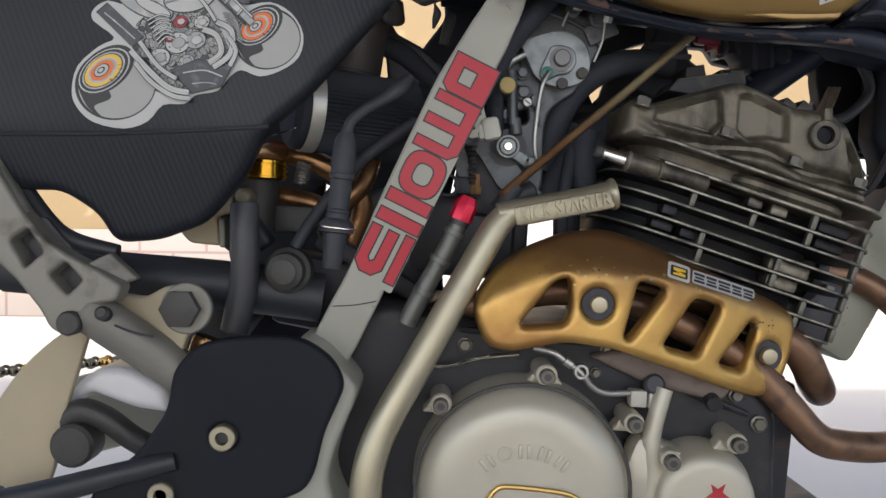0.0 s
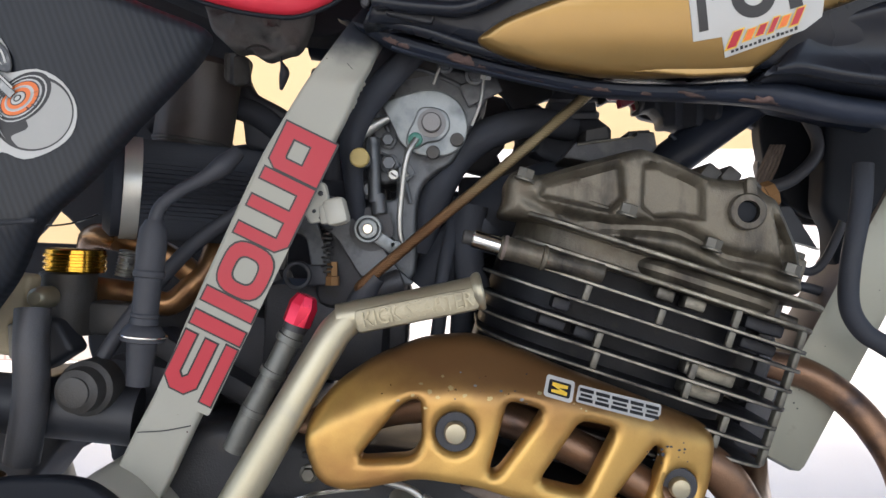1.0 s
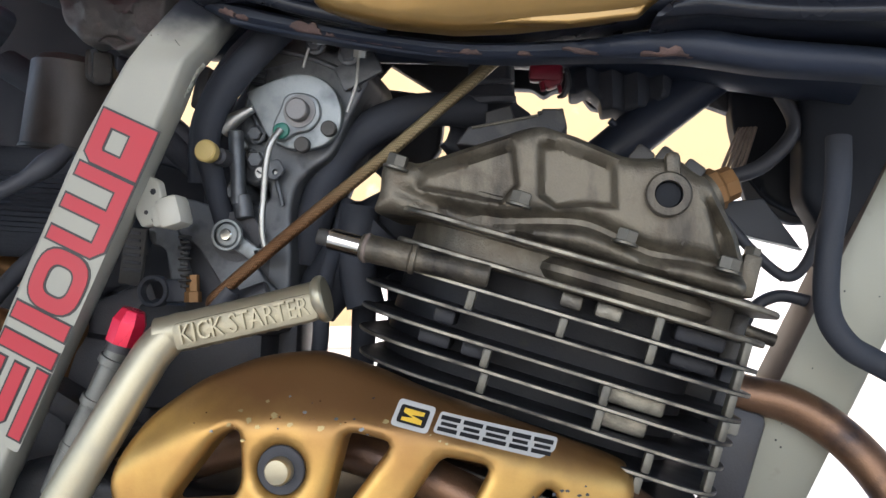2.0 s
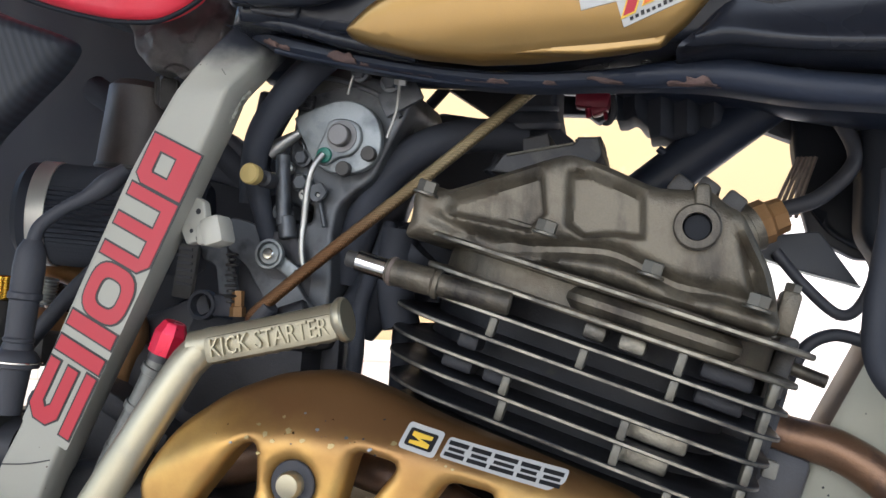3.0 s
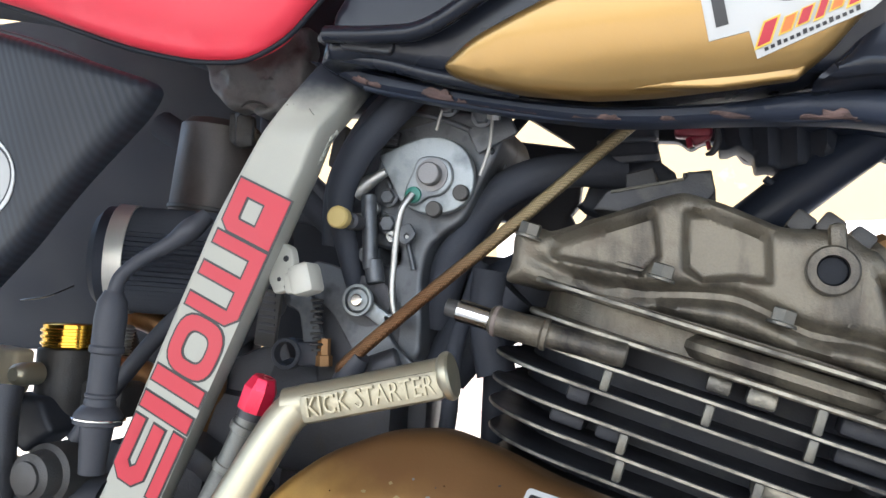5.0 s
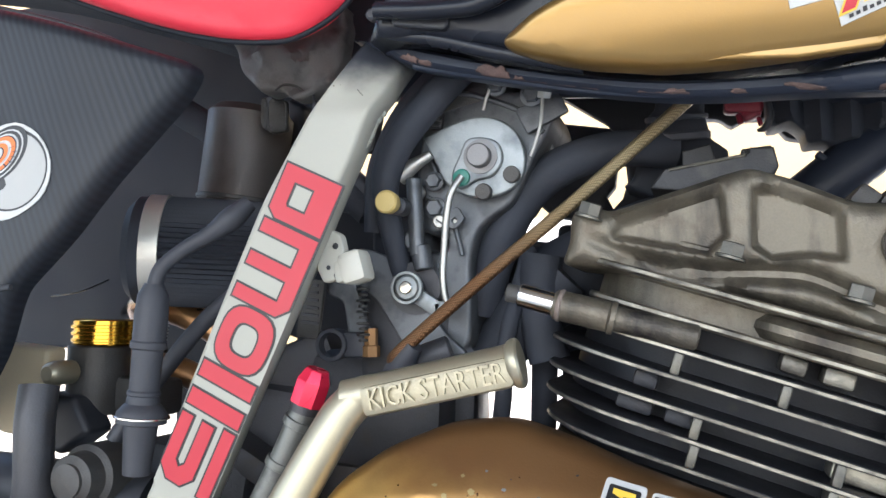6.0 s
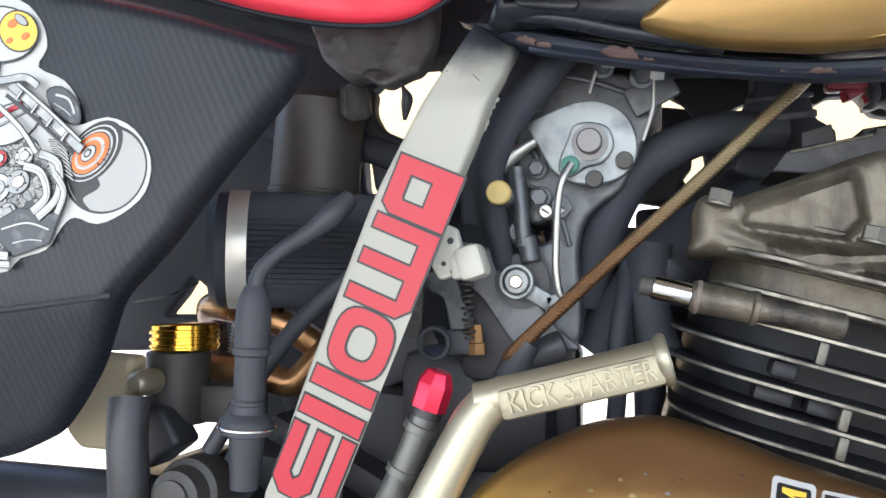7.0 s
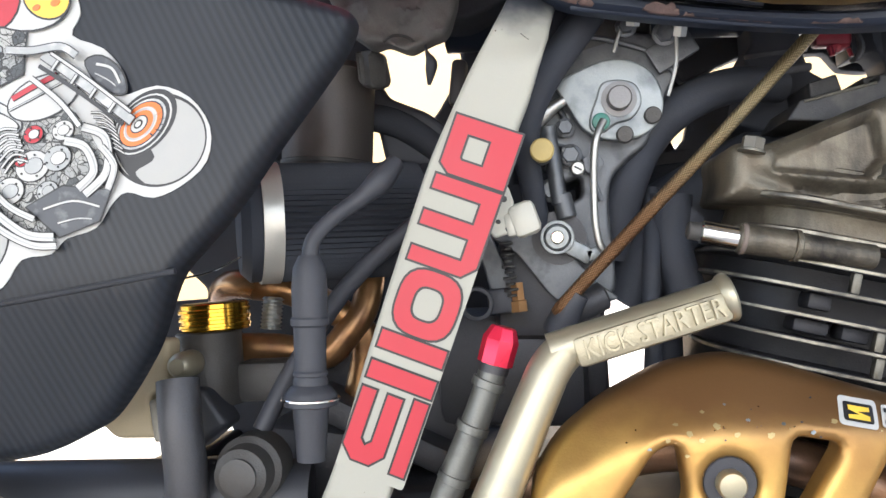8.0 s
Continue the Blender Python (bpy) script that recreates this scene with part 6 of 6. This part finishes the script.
plate = part("swing_plate", sheet(fillet([(-232, 570), (-206, 566), (-190, 575), (-172, 572), (-165, 556), (-176, 540), (-182, 520), (-205, 520), (-230, 545)], 5), 612, 8, (), 2.5, 5), BEIGE, bike, "dusty beige metal plate")
part("axle_bolt", hexagon((-179, 612, 559), (0, -1, 0), 24, 12), CASTDARK, plate, "large dull hexagon bolt")
part("axle_washer", lathe((-176, 613, 559), (0, -1, 0), [(0, 18), (4, 18), (5, 17)], 28), CASTBEIGE, plate)
part("amber_lens", block((-172, 640, 527), (20, 14, 18), 20, 4), BRONZE, bike)
hanger = part("foot_peg_arm", geo(rod((-240, 590, 562), (-158, 630, 492), 15, 24), sheet(fillet([(-318, 668), (-292, 652), (-276, 626), (-262, 608), (-244, 596), (-228, 588), (-210, 577), (-214, 566), (-232, 563), (-238, 548), (-246, 541), (-258, 548), (-264, 560), (-280, 580), (-312, 610)], 4), 580, 18, [fillet([(-258, 583), (-247, 592), (-236, 580), (-246, 570)], 2), fillet([(-284, 606), (-272, 614), (-262, 598), (-274, 588)], 2)], 3, 3)), CASTBEIGE, bike, "scuffed cast foot peg arm with square windows")
part("arm_recess", sheet(fillet([(-290, 612), (-268, 622), (-232, 580), (-246, 564)], 3), 596, 4, (), 0.5, 4), DARK, hanger)
part("peg_web", sheet(fillet([(-236, 590), (-222, 598), (-206, 580), (-226, 572)], 2), lambda x, z: 584 + (x + 236) * 0.5, 8, (), 1.5, 4), CASTBEIGE, hanger)
part("peg_pin", geo(rod((-243, 590, 552), (-243, 574, 552), 8, 18), lathe((-222, 584, 557), (0, -1, 0.3), [(0, 5), (6, 5), (8, 3)], 14)), CASTDARK, hanger)
part("scuff", tube([(-216, 584, 550), (-206, 589, 545), (-194, 595, 541)], 0.8, 8), DARK, hanger)
part("upper_stay", tube([(-325, 600, 690), (-300, 592, 650), (-280, 590, 620)], 9, 14), CASTBEIGE, bike)
part("black_stay", tube([(-300, 612, 655), (-274, 608, 622), (-254, 606, 606), (-222, 606, 598)], [7, 6, 6, 5], 12), BLACK, bike)
part("chain_guide", sheet(curve([(-330, 470), (-312, 500), (-294, 520), (-272, 538), (-256, 542), (-260, 520), (-268, 492), (-276, 462), (-282, 430), (-300, 420), (-330, 430)], 3, True), lambda x, z: 632 + (x + 290) ** 2 * 0.004, 5, (), 1.5, 6), BEIGE, bike, "beige plastic chain guide strip")
part("swing_arm", sheet(fillet([(-282, 484), (-268, 500), (-252, 510), (-232, 508), (-204, 494), (-200, 474), (-228, 478), (-262, 490), (-278, 478)], 6), 650, 60, (), 8, 4), ARMWHITE, bike, "bright white-silver swing arm end")
part("swing_arm_link", geo(tube([(-285, 645, 455), (-266, 640, 478), (-246, 640, 474), (-222, 645, 455), (-190, 650, 440)], 9, 14), rod((-264, 650, 456), (-264, 625, 456), 16, 22)), CASTDARK, bike)
part("brake_pedal", tube([(-330, 600, 418), (-270, 596, 432), (-210, 596, 448), (-180, 600, 455)], [9, 9, 8, 7], 14), BLACK, bike)
chain = part("drive_chain", tube([(-420, 806, 474), (-330, 806, 482), (-250, 806, 492)], 1.5, 6), BOLT, bike, "greasy drive chain")
for k in range(15):
    x = -420 + k * 12
    z = 474 + k * 1.3
    part("chain_link", geo(ring((x, 800, z), (0, 1, 0), 5.2, 2.2, 2, 16), block((x + 6, 801, z), (12, 2, 5), -6, 0.6), ring((x, 810, z), (0, 1, 0), 5.2, 2.2, 2, 16)), BRASS if k % 3 == 0 else BOLT, chain)
part("mud_guard", sheet(fillet([(-236, 568), (-200, 570), (-196, 560), (-200, 500), (-214, 530)], 5), 700, 160, (), 6, 10), BLACK, bike)
part("linkage_cover", sheet(fillet([(-214, 572), (-160, 572), (-150, 540), (-180, 500), (-212, 540)], 6), 690, 60, (), 6, 8), DARK, bike)


# wheels, swing arm, fork and stand, which carry the motorcycle ------------------------
def wheel(cx, cz, r, w):
    hub = part("wheel", geo(lathe((cx, CY - w * 0.7, cz), (0, 1, 0), [(0, 14), (6, 30), (w * 1.4 - 6, 30), (w * 1.4, 14)], 24), rod((cx, CY - 90, cz), (cx, CY + 90, cz), 8)), CASTDARK, bike, "spoked wheel with a knobbly tyre")
    prof = [(r - 62, w * 0.30), (r - 40, w * 0.48), (r - 14, w * 0.5), (r - 2, w * 0.34), (r, 0), (r - 2, -w * 0.34), (r - 14, -w * 0.5), (r - 40, -w * 0.48), (r - 62, -w * 0.30)]
    n, V, F = 64, [], []
    for k in range(n):
        a = 2 * math.pi * k / n
        V += [(cx + q * math.cos(a), CY + y, cz + q * math.sin(a)) for q, y in prof]
    m = len(prof)
    for k in range(n):
        for i in range(m):
            F.append([k * m + i, k * m + (i + 1) % m, ((k + 1) % n) * m + (i + 1) % m, ((k + 1) % n) * m + i])
    part("tyre", (V, F), RUBBER, hub)
    part("rim", ring((cx, CY - w * 0.3, cz), (0, 1, 0), r - 60, r - 72, w * 0.6, 64), POLISH, hub)
    for k in range(24):
        a, s5 = 2 * math.pi * k / 24, (-1) ** k
        part("spoke", rod((cx + 28 * math.cos(a + 0.5 * s5), CY + 16 * s5, cz + 28 * math.sin(a + 0.5 * s5)), (cx + (r - 70) * math.cos(a), CY, cz + (r - 70) * math.sin(a)), 1.8, 6), STEEL, hub)
    return hub


wheel(-740, 325, 325, 110)
wheel(810, 345, 345, 90)
part("swing_arm_beam", geo(block((-480, CY + 62, 400), (540, 26, 52), -16, 8), block((-480, CY - 62, 395), (540, 26, 52), -16, 8)), SILVER, bike, "silver swing arm")
for k in (-1, 1):
    part("fork_leg", geo(rod((810, CY + k * 82, 345), (640, CY + k * 82, 800), 26), rod((655, CY + k * 82, 760), (580, CY + k * 82, 960), 20)), POLISH, bike, "fork leg")
part("steering_head", geo(rod((600, CY, 790), (560, CY, 930), 34), block((520, CY, 830), (160, 60, 60), 20, 10)), RAIL, bike)
part("skid_plate", block((150, CY, 368), (400, 160, 14), 0, 6), CASTDARK, bike)
